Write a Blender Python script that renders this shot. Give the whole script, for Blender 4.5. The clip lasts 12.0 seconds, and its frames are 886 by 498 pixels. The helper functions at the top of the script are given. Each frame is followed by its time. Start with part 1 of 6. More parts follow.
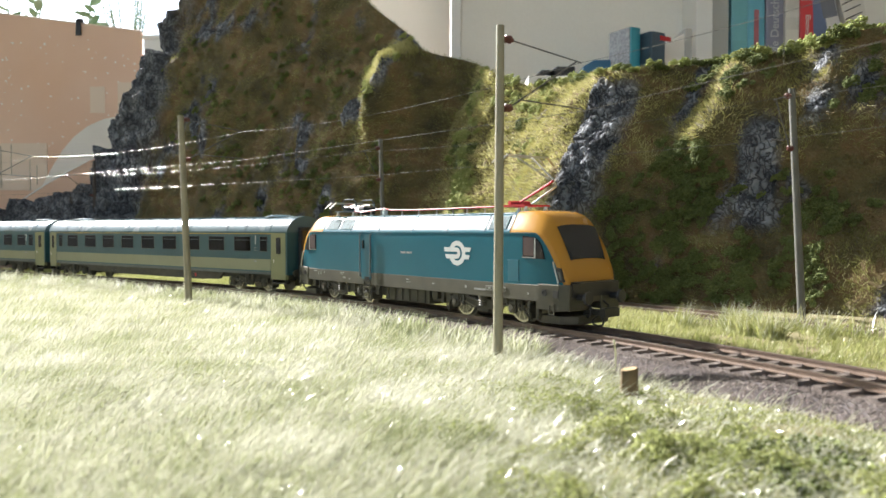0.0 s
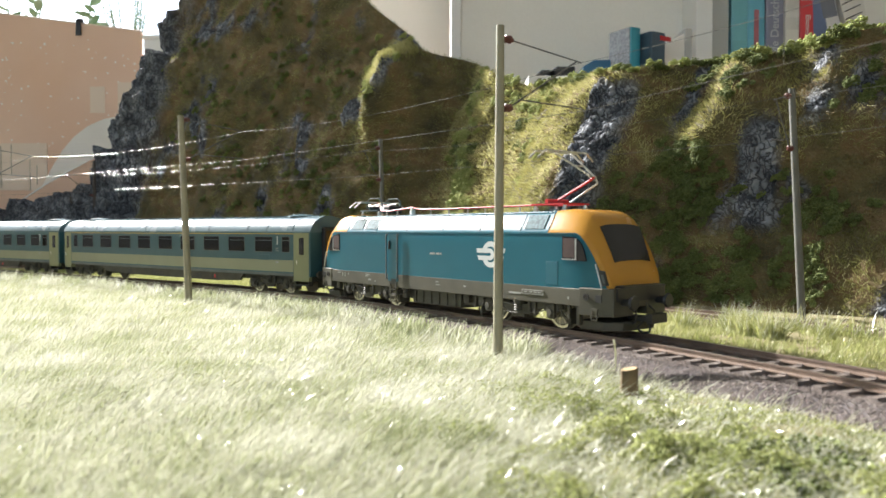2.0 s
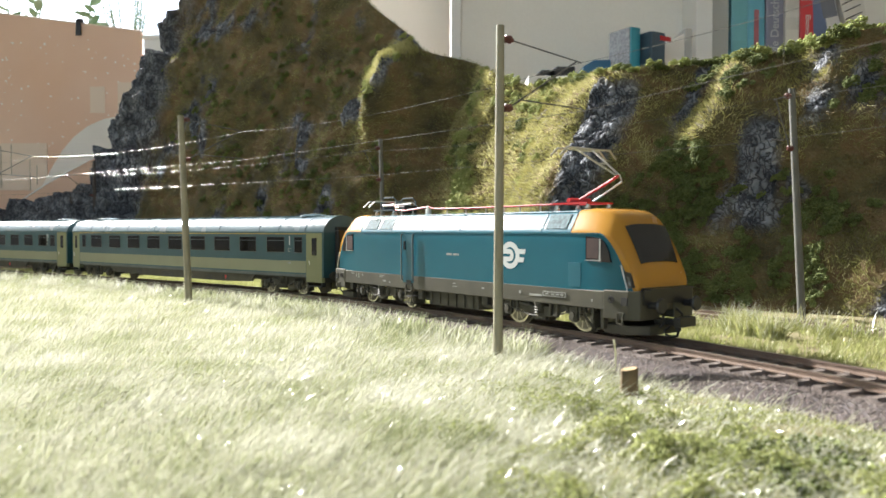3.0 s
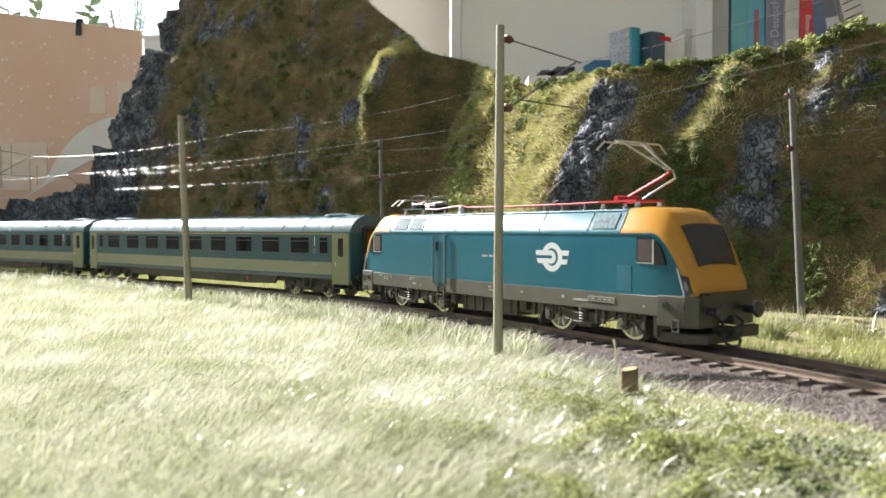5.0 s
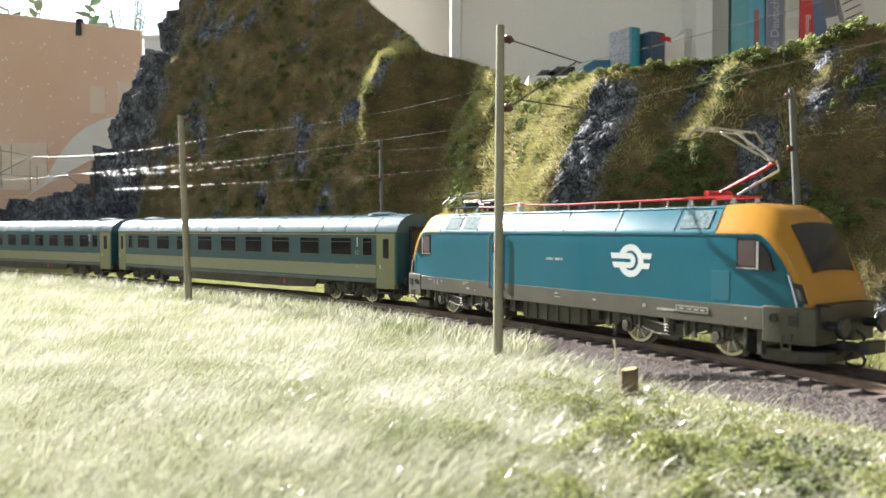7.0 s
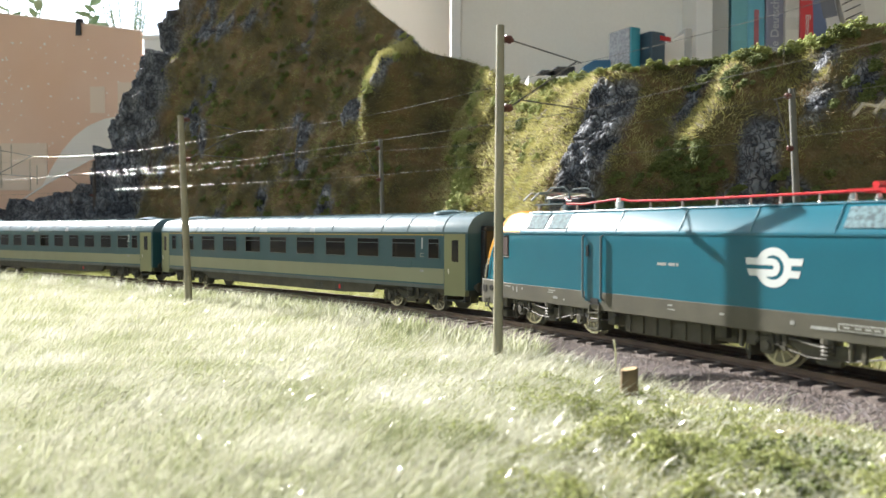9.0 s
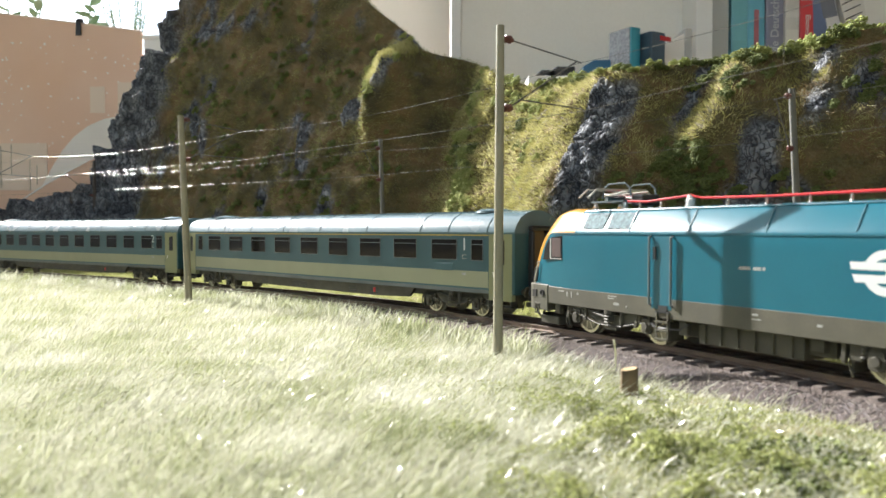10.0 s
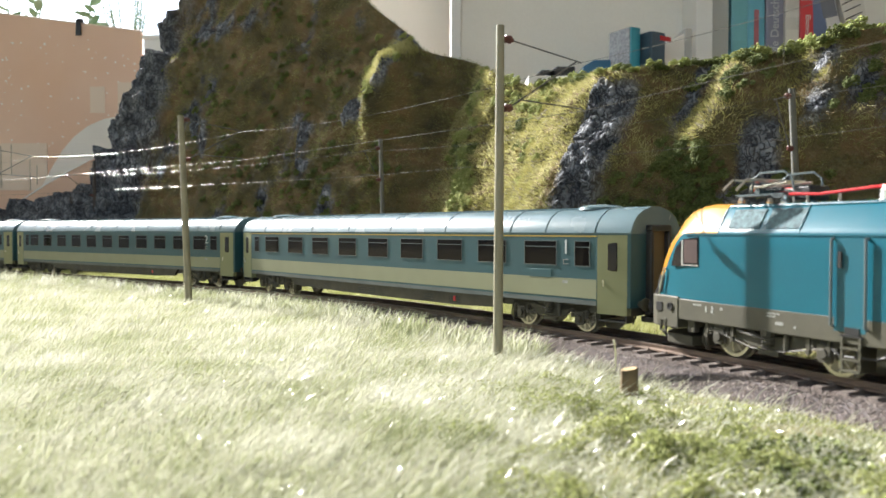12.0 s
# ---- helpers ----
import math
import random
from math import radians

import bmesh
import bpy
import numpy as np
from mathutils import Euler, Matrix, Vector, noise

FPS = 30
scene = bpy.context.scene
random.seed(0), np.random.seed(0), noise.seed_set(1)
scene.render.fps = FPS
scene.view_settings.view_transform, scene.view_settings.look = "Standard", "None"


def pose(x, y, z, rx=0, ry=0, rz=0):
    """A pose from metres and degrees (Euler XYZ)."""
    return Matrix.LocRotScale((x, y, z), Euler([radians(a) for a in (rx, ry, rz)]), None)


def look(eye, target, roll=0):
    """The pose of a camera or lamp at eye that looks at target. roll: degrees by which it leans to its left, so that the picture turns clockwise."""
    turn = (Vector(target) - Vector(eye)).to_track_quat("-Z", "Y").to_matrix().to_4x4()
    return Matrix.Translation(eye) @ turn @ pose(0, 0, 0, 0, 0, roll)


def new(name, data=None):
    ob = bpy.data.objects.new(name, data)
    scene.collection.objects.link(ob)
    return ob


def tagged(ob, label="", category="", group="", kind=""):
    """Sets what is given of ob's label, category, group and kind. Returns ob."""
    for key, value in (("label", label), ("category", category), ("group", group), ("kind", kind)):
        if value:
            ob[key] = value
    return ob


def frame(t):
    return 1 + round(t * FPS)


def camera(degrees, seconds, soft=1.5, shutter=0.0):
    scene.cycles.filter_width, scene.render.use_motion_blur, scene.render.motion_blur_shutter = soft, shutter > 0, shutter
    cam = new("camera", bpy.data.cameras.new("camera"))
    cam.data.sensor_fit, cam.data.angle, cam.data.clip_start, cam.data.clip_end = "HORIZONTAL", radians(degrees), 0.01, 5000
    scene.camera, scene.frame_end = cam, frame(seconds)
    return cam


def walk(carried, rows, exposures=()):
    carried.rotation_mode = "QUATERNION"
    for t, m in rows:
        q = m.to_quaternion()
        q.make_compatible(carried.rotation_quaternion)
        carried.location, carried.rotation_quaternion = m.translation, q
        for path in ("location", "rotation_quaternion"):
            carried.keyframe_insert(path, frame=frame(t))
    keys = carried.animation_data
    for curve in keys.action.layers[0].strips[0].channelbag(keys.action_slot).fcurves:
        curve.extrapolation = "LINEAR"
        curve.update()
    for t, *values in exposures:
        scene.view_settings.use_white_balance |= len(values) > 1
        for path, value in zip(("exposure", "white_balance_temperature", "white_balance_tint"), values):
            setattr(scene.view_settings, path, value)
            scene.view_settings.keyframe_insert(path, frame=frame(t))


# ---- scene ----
# A model railway in 1:87; lengths below are in millimetres unless a name says otherwise.
U = 0.001
EYE_Z = 38.44

cam = camera(59.88, 12.0, soft=1.5)
# the small lens is focused on the train: the near meadow lies out of focus
cam.data.dof.use_dof, cam.data.dof.focus_distance, cam.data.dof.aperture_fstop = True, 0.40, 28.0
walk(cam, [(0, pose(0, 0, EYE_Z * U, 88.58, 0.0, 0)), (12, pose(0, 0, EYE_Z * U, 88.58, 0.0, 0))],
     exposures=[(0, 1.54), (12, 1.54)])

# ---- light ----
SUN_TO = Vector((-0.715, 0.70, 0.0)).normalized()
SUN_EL = 33.0
world = bpy.data.worlds.new("sky")
scene.world = world
world.use_nodes = True
wn = world.node_tree.nodes
sky = wn.new("ShaderNodeTexSky")
sky.sky_type, sky.sun_disc = "NISHITA", False
sky.sun_elevation = radians(SUN_EL)
sky.sun_rotation = math.atan2(SUN_TO.x, SUN_TO.y)
world.node_tree.links.new(sky.outputs[0], wn["Background"].inputs[0])
wn["Background"].inputs[1].default_value = 0.15
sun = new("sun", bpy.data.lights.new("sun", "SUN"))
sun.data.energy, sun.data.angle, sun.data.color = 5.0, radians(0.5), (1.0, 0.965, 0.925)
to_sun = Vector((SUN_TO.x * math.cos(radians(SUN_EL)), SUN_TO.y * math.cos(radians(SUN_EL)), math.sin(radians(SUN_EL))))
sun.matrix_basis = look(to_sun * 3, (0, 0, 0))
# daylight through the large window behind the layout; added fill lamp behind the viewer
for eye, aim, sx, sy, watts in (((-1.35, 1.50, 1.30), (-0.6, 0.2, 0.3), 2.0, 1.7, 9.0), ((-0.9, -2.05, 1.5), (-0.2, 0.4, 0.1), 1.8, 1.3, 3.1)):
    lamp = new("window_and_fill_light", bpy.data.lights.new("window_and_fill_light", "AREA"))
    lamp.data.shape, lamp.data.size, lamp.data.size_y, lamp.data.energy = "RECTANGLE", sx, sy, watts
    lamp.data.color = (0.9, 0.96, 1.0)
    lamp.matrix_basis = look(eye, aim)


# ---- geometry helpers ----
class Geo:
    """Collects vertices in millimetres and faces."""

    def __init__(self):
        self.v, self.f = [], []

    def add(self, verts, faces):
        n = len(self.v)
        self.v += [tuple(p) for p in verts]
        self.f += [tuple(i + n for i in f) for f in faces]
        return self

    def box(self, x0, y0, z0, x1, y1, z1, m=None):
        p = [(x, y, z) for z in (z0, z1) for y in (y0, y1) for x in (x0, x1)]
        if m is not None:
            p = [m @ Vector(q) for q in p]
        return self.add(p, [(0, 2, 3, 1), (4, 5, 7, 6), (0, 1, 5, 4), (2, 6, 7, 3), (0, 4, 6, 2), (1, 3, 7, 5)])

    def slab(self, c, size, m=None):
        h = [q / 2 for q in size]
        return self.box(c[0] - h[0], c[1] - h[1], c[2] - h[2], c[0] + h[0], c[1] + h[1], c[2] + h[2], m)

    def cyl(self, a, b, r, n=10, r2=None):
        a, b = Vector(a), Vector(b)
        r2 = r if r2 is None else r2
        ax = (b - a).normalized()
        q = ax.orthogonal().normalized()
        w = ax.cross(q)
        ring = [(q * math.cos(2 * math.pi * i / n) + w * math.sin(2 * math.pi * i / n)) for i in range(n)]
        pts = [a + e * r for e in ring] + [b + e * r2 for e in ring]
        faces = [(i, (i + 1) % n, n + (i + 1) % n, n + i) for i in range(n)]
        return self.add(pts, faces + [tuple(range(n))[::-1], tuple(range(n, 2 * n))])

    def tube(self, pts, r, n=6):
        pts = [Vector(p) for p in pts]
        rings = []
        q = (pts[1] - pts[0]).orthogonal().normalized()
        for i, p in enumerate(pts):
            d = (pts[min(i + 1, len(pts) - 1)] - pts[max(i - 1, 0)]).normalized()
            q = (q - d * q.dot(d)).normalized()
            w = d.cross(q)
            rings.append([p + (q * math.cos(2 * math.pi * k / n) + w * math.sin(2 * math.pi * k / n)) * r for k in range(n)])
        return self.loft(rings)

    def loft(self, rings, caps=True):
        n = len(rings[0])
        faces = []
        for j in range(len(rings) - 1):
            for i in range(n):
                faces.append((j * n + i, j * n + (i + 1) % n, (j + 1) * n + (i + 1) % n, (j + 1) * n + i))
        if caps:
            faces.append(tuple(range(n))[::-1])
            faces.append(tuple((len(rings) - 1) * n + i for i in range(n)))
        return self.add([p for r in rings for p in r], faces)

    def lathe(self, c, axis, prof, n=16):
        """prof: (distance along axis, radius)."""
        c, ax = Vector(c), Vector(axis).normalized()
        q = ax.orthogonal().normalized()
        w = ax.cross(q)
        rings = [[c + ax * d + (q * math.cos(2 * math.pi * i / n) + w * math.sin(2 * math.pi * i / n)) * r for i in range(n)] for d, r in prof]
        return self.loft(rings)

    def prism(self, poly, axis, a, b):
        """A flat outline pushed along an axis: for 'y' the outline is (x, z), for 'x' (y, z), for 'z' (x, y)."""
        def at(p, d):
            return {"y": (p[0], d, p[1]), "x": (d, p[0], p[1]), "z": (p[0], p[1], d)}[axis]
        return self.loft([[at(p, a) for p in poly], [at(p, b) for p in poly]])


def mesh_of(name, geo, smooth=False):
    me = bpy.data.meshes.new(name)
    me.from_pydata([(x * U, y * U, z * U) for x, y, z in geo.v], [], geo.f)
    bm = bmesh.new()
    bm.from_mesh(me)
    bmesh.ops.recalc_face_normals(bm, faces=bm.faces)
    bm.to_mesh(me)
    bm.free()
    if smooth:
        me.shade_smooth()
    return me


def part(name, geo, material, parent, label="", smooth=False, bevel=0.0, m=None):
    """Links a Geo as ONE mesh object under a thing or a part."""
    me = geo if isinstance(geo, bpy.types.Mesh) else mesh_of(name, geo, smooth)
    if not me.materials:
        me.materials.append(material)
    ob = new(name, me)
    ob.parent = parent
    if m is not None:
        ob.matrix_basis = m
    if label:
        ob["label"] = label
    if bevel:
        mod = ob.modifiers.new("bevel", "BEVEL")
        mod.width, mod.segments, mod.limit_method, mod.angle_limit = bevel * U, 2, "ANGLE", radians(35)
    if smooth:
        me.set_sharp_from_angle(angle=radians(40))
    return ob


def thing(name, label, category, x=0, y=0, z=0, rz=0, group="", kind=""):
    """An Empty at a thing's base, in millimetres."""
    ob = new(name)
    ob.empty_display_size = 0.01
    ob.matrix_basis = pose(x * U, y * U, z * U, 0, 0, rz)
    return tagged(ob, label, category, group, kind)


def solid(name, geo, material, label, category, group="", kind="", smooth=False, bevel=0.0):
    """A thing that is one mesh."""
    return tagged(part(name, geo, material, None, "", smooth, bevel), label, category, group, kind)


def raw_mesh(name, verts, faces, material, smooth=False):
    """A large mesh from numpy arrays (millimetres; faces all of one size)."""
    verts = np.asarray(verts, dtype=np.float32) * U
    faces = np.asarray(faces, dtype=np.int32)
    me = bpy.data.meshes.new(name)
    k = faces.shape[1]
    me.vertices.add(len(verts))
    me.vertices.foreach_set("co", verts.ravel())
    me.loops.add(faces.size)
    me.loops.foreach_set("vertex_index", faces.ravel())
    me.polygons.add(len(faces))
    me.polygons.foreach_set("loop_start", np.arange(0, faces.size, k, dtype=np.int32))
    me.update(calc_edges=True)
    me.validate()
    if smooth:
        me.shade_smooth()
    me.materials.append(material)
    return me


rng = np.random.default_rng(7)
GRID = np.random.default_rng(3).random((64, 64, 64)).astype(np.float32)


def vnoise(p):
    """Smooth value noise of an (n, 3) array, 0 to 1."""
    i = np.floor(p).astype(int)
    f = p - i
    f = f * f * (3 - 2 * f)
    i &= 63
    j = (i + 1) & 63
    out = 0
    for a in (0, 1):
        wx = f[:, 0] if a else 1 - f[:, 0]
        ix = j[:, 0] if a else i[:, 0]
        for b in (0, 1):
            wy = f[:, 1] if b else 1 - f[:, 1]
            iy = j[:, 1] if b else i[:, 1]
            out = out + wx * wy * ((1 - f[:, 2]) * GRID[ix, iy, i[:, 2]] + f[:, 2] * GRID[ix, iy, j[:, 2]])
    return out


def fbm(p, octaves=4):
    total, amp, norm = 0, 1.0, 0
    for o in range(octaves):
        total = total + amp * vnoise(p * 2 ** o + 17.3 * o)
        norm += amp
        amp *= 0.5
    return total / norm


def cells(p):
    """Distance to the nearest and second nearest of scattered feature points: cracks lie where they are equal."""
    base = np.floor(p).astype(int)
    d1 = np.full(len(p), 9.0)
    d2 = np.full(len(p), 9.0)
    for dx in (-1, 0, 1):
        for dy in (-1, 0, 1):
            for dz in (-1, 0, 1):
                c = base + (dx, dy, dz)
                k = c & 63
                q = c + np.stack([GRID[k[:, 0], k[:, 1], k[:, 2]], GRID[k[:, 1], k[:, 2], k[:, 0]], GRID[k[:, 2], k[:, 0], k[:, 1]]], 1)
                d = np.sqrt(((q - p) ** 2).sum(1))
                d2 = np.minimum(d2, np.maximum(d1, d))
                d1 = np.minimum(d1, d)
    return d1, d2


# ---- the line of the track: a bend that eases out towards the far end ----
HEAD0, K1, K2, S_EASE = radians(-54.426), -0.00096037, -0.0002, -300.0
P0 = np.array([35.638, 330.183])


def arc(p, h, k, d):
    e = h + k * d
    return np.stack([p[0] + (np.sin(e) - math.sin(h)) / k, p[1] - (np.cos(e) - math.cos(h)) / k], -1), e


EASE_P, EASE_H = arc(P0, HEAD0, K1, np.float64(S_EASE))


def line(s, d=0.0):
    """Plan position at arc length s, d to the outer (hill) side, and the heading."""
    s = np.asarray(s, dtype=float)
    p1, h1 = arc(P0, HEAD0, K1, s)
    p2, h2 = arc(EASE_P, float(EASE_H), K2, s - S_EASE)
    far = s < S_EASE
    h = np.where(far, h2, h1)
    p = np.where(far[..., None], p2, p1)
    return p + np.stack([-np.sin(h), np.cos(h)], -1) * np.asarray(d, dtype=float)[..., None], h


# ---- materials ----
def material(name, base, rough=0.6, metal=0.0, var=0.12, scale=0.02, bump=0.0, fine=0.0006, second=None, spec=0.5, coat=0.0):
    """A surface with colour variation at two sizes (in metres), gloss variation and fine relief."""
    m = bpy.data.materials.new(name)
    m.use_nodes = True
    nt = m.node_tree
    n, l = nt.nodes, nt.links
    b = n["Principled BSDF"]
    tc = n.new("ShaderNodeTexCoord")
    big = n.new("ShaderNodeTexNoise")
    big.inputs["Scale"].default_value = 1 / scale
    big.inputs["Detail"].default_value = 5
    small = n.new("ShaderNodeTexNoise")
    small.inputs["Scale"].default_value = 1 / fine
    small.inputs["Detail"].default_value = 3
    l.new(tc.outputs["Object"], big.inputs["Vector"])
    l.new(tc.outputs["Object"], small.inputs["Vector"])
    mix = n.new("ShaderNodeMix")
    mix.data_type = "RGBA"
    second = second or tuple(c * (1 - 2 * var) for c in base)
    mix.inputs["A"].default_value = (*base, 1)
    mix.inputs["B"].default_value = (*second, 1)
    ramp = n.new("ShaderNodeMapRange")
    ramp.inputs["From Min"].default_value, ramp.inputs["From Max"].default_value = 0.35, 0.7
    l.new(big.outputs["Fac"], ramp.inputs["Value"])
    l.new(ramp.outputs["Result"], mix.inputs["Factor"])
    hsv = n.new("ShaderNodeHueSaturation")
    val = n.new("ShaderNodeMapRange")
    val.inputs["To Min"].default_value, val.inputs["To Max"].default_value = 1 - var, 1 + var
    l.new(small.outputs["Fac"], val.inputs["Value"])
    l.new(val.outputs["Result"], hsv.inputs["Value"])
    l.new(mix.outputs["Result"], hsv.inputs["Color"])
    l.new(hsv.outputs["Color"], b.inputs["Base Color"])
    rr = n.new("ShaderNodeMapRange")
    rr.inputs["To Min"].default_value, rr.inputs["To Max"].default_value = max(0.03, rough - 0.08), min(1, rough + 0.08)
    l.new(big.outputs["Fac"], rr.inputs["Value"])
    l.new(rr.outputs["Result"], b.inputs["Roughness"])
    b.inputs["Metallic"].default_value = metal
    b.inputs["Specular IOR Level"].default_value = spec
    b.inputs["Coat Weight"].default_value = coat
    if bump:
        bp = n.new("ShaderNodeBump")
        bp.inputs["Strength"].default_value, bp.inputs["Distance"].default_value = bump, fine * 0.6
        l.new(small.outputs["Fac"], bp.inputs["Height"])
        l.new(bp.outputs["Normal"], b.inputs["Normal"])
    return m


def blade_material(name, colours, trans=0.45, rough=0.4):
    """Fibre grass: each fibre its own tint, letting light through."""
    m = bpy.data.materials.new(name)
    m.use_nodes = True
    n, l = m.node_tree.nodes, m.node_tree.links
    b = n["Principled BSDF"]
    g = n.new("ShaderNodeNewGeometry")
    tc = n.new("ShaderNodeTexCoord")
    big = n.new("ShaderNodeTexNoise")
    big.inputs["Scale"].default_value = 1 / 0.03
    l.new(tc.outputs["Object"], big.inputs["Vector"])
    add = n.new("ShaderNodeMath")
    add.operation = "MULTIPLY_ADD"
    add.inputs[1].default_value = 0.5
    l.new(g.outputs["Random Per Island"], add.inputs[0])
    sh = n.new("ShaderNodeMapRange")
    sh.inputs["From Min"].default_value, sh.inputs["From Max"].default_value = 0.3, 0.7
    sh.inputs["To Max"].default_value = 0.5
    l.new(big.outputs["Fac"], sh.inputs["Value"])
    l.new(sh.outputs["Result"], add.inputs[2])
    ramp = n.new("ShaderNodeValToRGB")
    while len(ramp.color_ramp.elements) < len(colours):
        ramp.color_ramp.elements.new(0.5)
    for i, c in enumerate(colours):
        ramp.color_ramp.elements[i].position = i / (len(colours) - 1)
        ramp.color_ramp.elements[i].color = (*c, 1)
    l.new(add.outputs[0], ramp.inputs["Fac"])
    l.new(ramp.outputs["Color"], b.inputs["Base Color"])
    b.inputs["Roughness"].default_value = rough
    b.inputs["Specular IOR Level"].default_value = 0.6
    t = n.new("ShaderNodeBsdfTranslucent")
    l.new(ramp.outputs["Color"], t.inputs["Color"])
    mx = n.new("ShaderNodeMixShader")
    mx.inputs["Fac"].default_value = trans
    l.new(b.outputs[0], mx.inputs[1])
    l.new(t.outputs[0], mx.inputs[2])
    l.new(mx.outputs[0], n["Material Output"].inputs["Surface"])
    return m


def hill_material():
    """Cast rock with dark joints and pale worn ridges, and turf where the rock mask is low."""
    m = bpy.data.materials.new("hill")
    m.use_nodes = True
    n, l = m.node_tree.nodes, m.node_tree.links
    b = n["Principled BSDF"]
    tc = n.new("ShaderNodeTexCoord")
    mask = n.new("ShaderNodeAttribute")
    mask.attribute_name = "rock"
    crack = n.new("ShaderNodeAttribute")
    crack.attribute_name = "joint"

    def noise_of(scale, detail=4):
        x = n.new("ShaderNodeTexNoise")
        x.inputs["Scale"].default_value, x.inputs["Detail"].default_value = 1 / scale, detail
        l.new(tc.outputs["Object"], x.inputs["Vector"])
        return x.outputs["Fac"]

    def ramp(fac, stops):
        r = n.new("ShaderNodeValToRGB")
        while len(r.color_ramp.elements) < len(stops):
            r.color_ramp.elements.new(0.5)
        for e, (p, c) in zip(r.color_ramp.elements, stops):
            e.position, e.color = p, (*c, 1)
        l.new(fac, r.inputs["Fac"])
        return r.outputs["Color"]

    rock = ramp(noise_of(0.018, 6), [(0.32, (0.10, 0.11, 0.128)), (0.5, (0.20, 0.215, 0.24)), (0.68, (0.36, 0.38, 0.41))])
    soil = ramp(noise_of(0.03, 5), [(0.3, (0.065, 0.056, 0.03)), (0.48, (0.12, 0.10, 0.042)), (0.6, (0.16, 0.105, 0.05)), (0.75, (0.2, 0.19, 0.07))])
    # fine cracks: a warped net of joints, closer in width than in height
    warp = n.new("ShaderNodeTexNoise")
    warp.inputs["Scale"].default_value, warp.inputs["Detail"].default_value = 1 / 0.012, 3
    l.new(tc.outputs["Object"], warp.inputs["Vector"])
    shift = n.new("ShaderNodeVectorMath")
    shift.operation = "MULTIPLY_ADD"
    l.new(warp.outputs["Color"], shift.inputs[0])
    shift.inputs[1].default_value = (0.02, 0.02, 0.026)
    l.new(tc.outputs["Object"], shift.inputs[2])
    squeeze = n.new("ShaderNodeMapping")
    squeeze.inputs["Scale"].default_value = (1, 1, 0.3)
    l.new(shift.outputs[0], squeeze.inputs["Vector"])
    net = n.new("ShaderNodeTexVoronoi")
    net.feature = "DISTANCE_TO_EDGE"
    net.inputs["Scale"].default_value = 1 / 0.0036
    l.new(squeeze.outputs[0], net.inputs["Vector"])
    gap = n.new("ShaderNodeMapRange")
    gap.inputs["From Max"].default_value = 0.2
    l.new(net.outputs["Distance"], gap.inputs["Value"])
    dark = n.new("ShaderNodeMix")
    dark.data_type, dark.blend_type = "RGBA", "MULTIPLY"
    seam = n.new("ShaderNodeMath")
    seam.operation = "SUBTRACT"
    seam.use_clamp = True
    half = n.new("ShaderNodeMath")
    half.operation = "MULTIPLY_ADD"
    l.new(crack.outputs["Fac"], half.inputs[0])
    half.inputs[1].default_value, half.inputs[2].default_value = 0.6, 0.85
    l.new(half.outputs[0], seam.inputs[0])
    l.new(gap.outputs["Result"], seam.inputs[1])
    l.new(seam.outputs[0], dark.inputs["Factor"])
    l.new(rock, dark.inputs["A"])
    dark.inputs["B"].default_value = (0.28, 0.28, 0.3, 1)
    mix = n.new("ShaderNodeMix")
    mix.data_type = "RGBA"
    l.new(mask.outputs["Fac"], mix.inputs["Factor"])
    l.new(soil, mix.inputs["A"])
    l.new(dark.outputs["Result"], mix.inputs["B"])
    l.new(mix.outputs["Result"], b.inputs["Base Color"])
    b.inputs["Roughness"].default_value = 0.8
    b.inputs["Specular IOR Level"].default_value = 0.3
    bp = n.new("ShaderNodeBump")
    bp.inputs["Strength"].default_value, bp.inputs["Distance"].default_value = 0.9, 0.0013
    rel = n.new("ShaderNodeMath")
    rel.operation = "MULTIPLY_ADD"
    l.new(gap.outputs["Result"], rel.inputs[0])
    l.new(mask.outputs["Fac"], rel.inputs[1])
    l.new(noise_of(0.0016, 6), rel.inputs[2])
    l.new(rel.outputs[0], bp.inputs["Height"])
    l.new(bp.outputs["Normal"], b.inputs["Normal"])
    return m


M_HILL = hill_material()
M_SOIL = material("ground_scatter", (0.25, 0.225, 0.115), 0.95, var=0.3, scale=0.012, fine=0.0008, bump=0.8, second=(0.19, 0.155, 0.085))
M_GRASS = blade_material("pale_fibre_grass", [(0.19, 0.235, 0.075), (0.34, 0.365, 0.205), (0.55, 0.555, 0.435), (0.80, 0.80, 0.745)], 0.52, 0.25)
M_TURF = blade_material("olive_fibre_grass", [(0.055, 0.04, 0.022), (0.20, 0.12, 0.05), (0.125, 0.112, 0.04), (0.27, 0.23, 0.085), (0.46, 0.41, 0.23)], 0.3, 0.6)
M_FOAM = blade_material("crumbled_foam_leaves", [(0.075, 0.095, 0.02), (0.14, 0.175, 0.045), (0.25, 0.29, 0.09)], 0.25, 0.8)
M_FOAM_PALE = blade_material("pale_crumbled_foam", [(0.22, 0.26, 0.07), (0.37, 0.415, 0.13), (0.55, 0.575, 0.24)], 0.35, 0.8)
M_MOSS = blade_material("green_foam_moss", [(0.11, 0.13, 0.032), (0.20, 0.22, 0.065), (0.33, 0.345, 0.13)], 0.3, 0.8)
M_HILLGRASS = blade_material("slope_fibre_grass", [(0.10, 0.075, 0.025), (0.15, 0.14, 0.042), (0.22, 0.225, 0.07), (0.34, 0.335, 0.12), (0.52, 0.49, 0.28)], 0.35, 0.55)
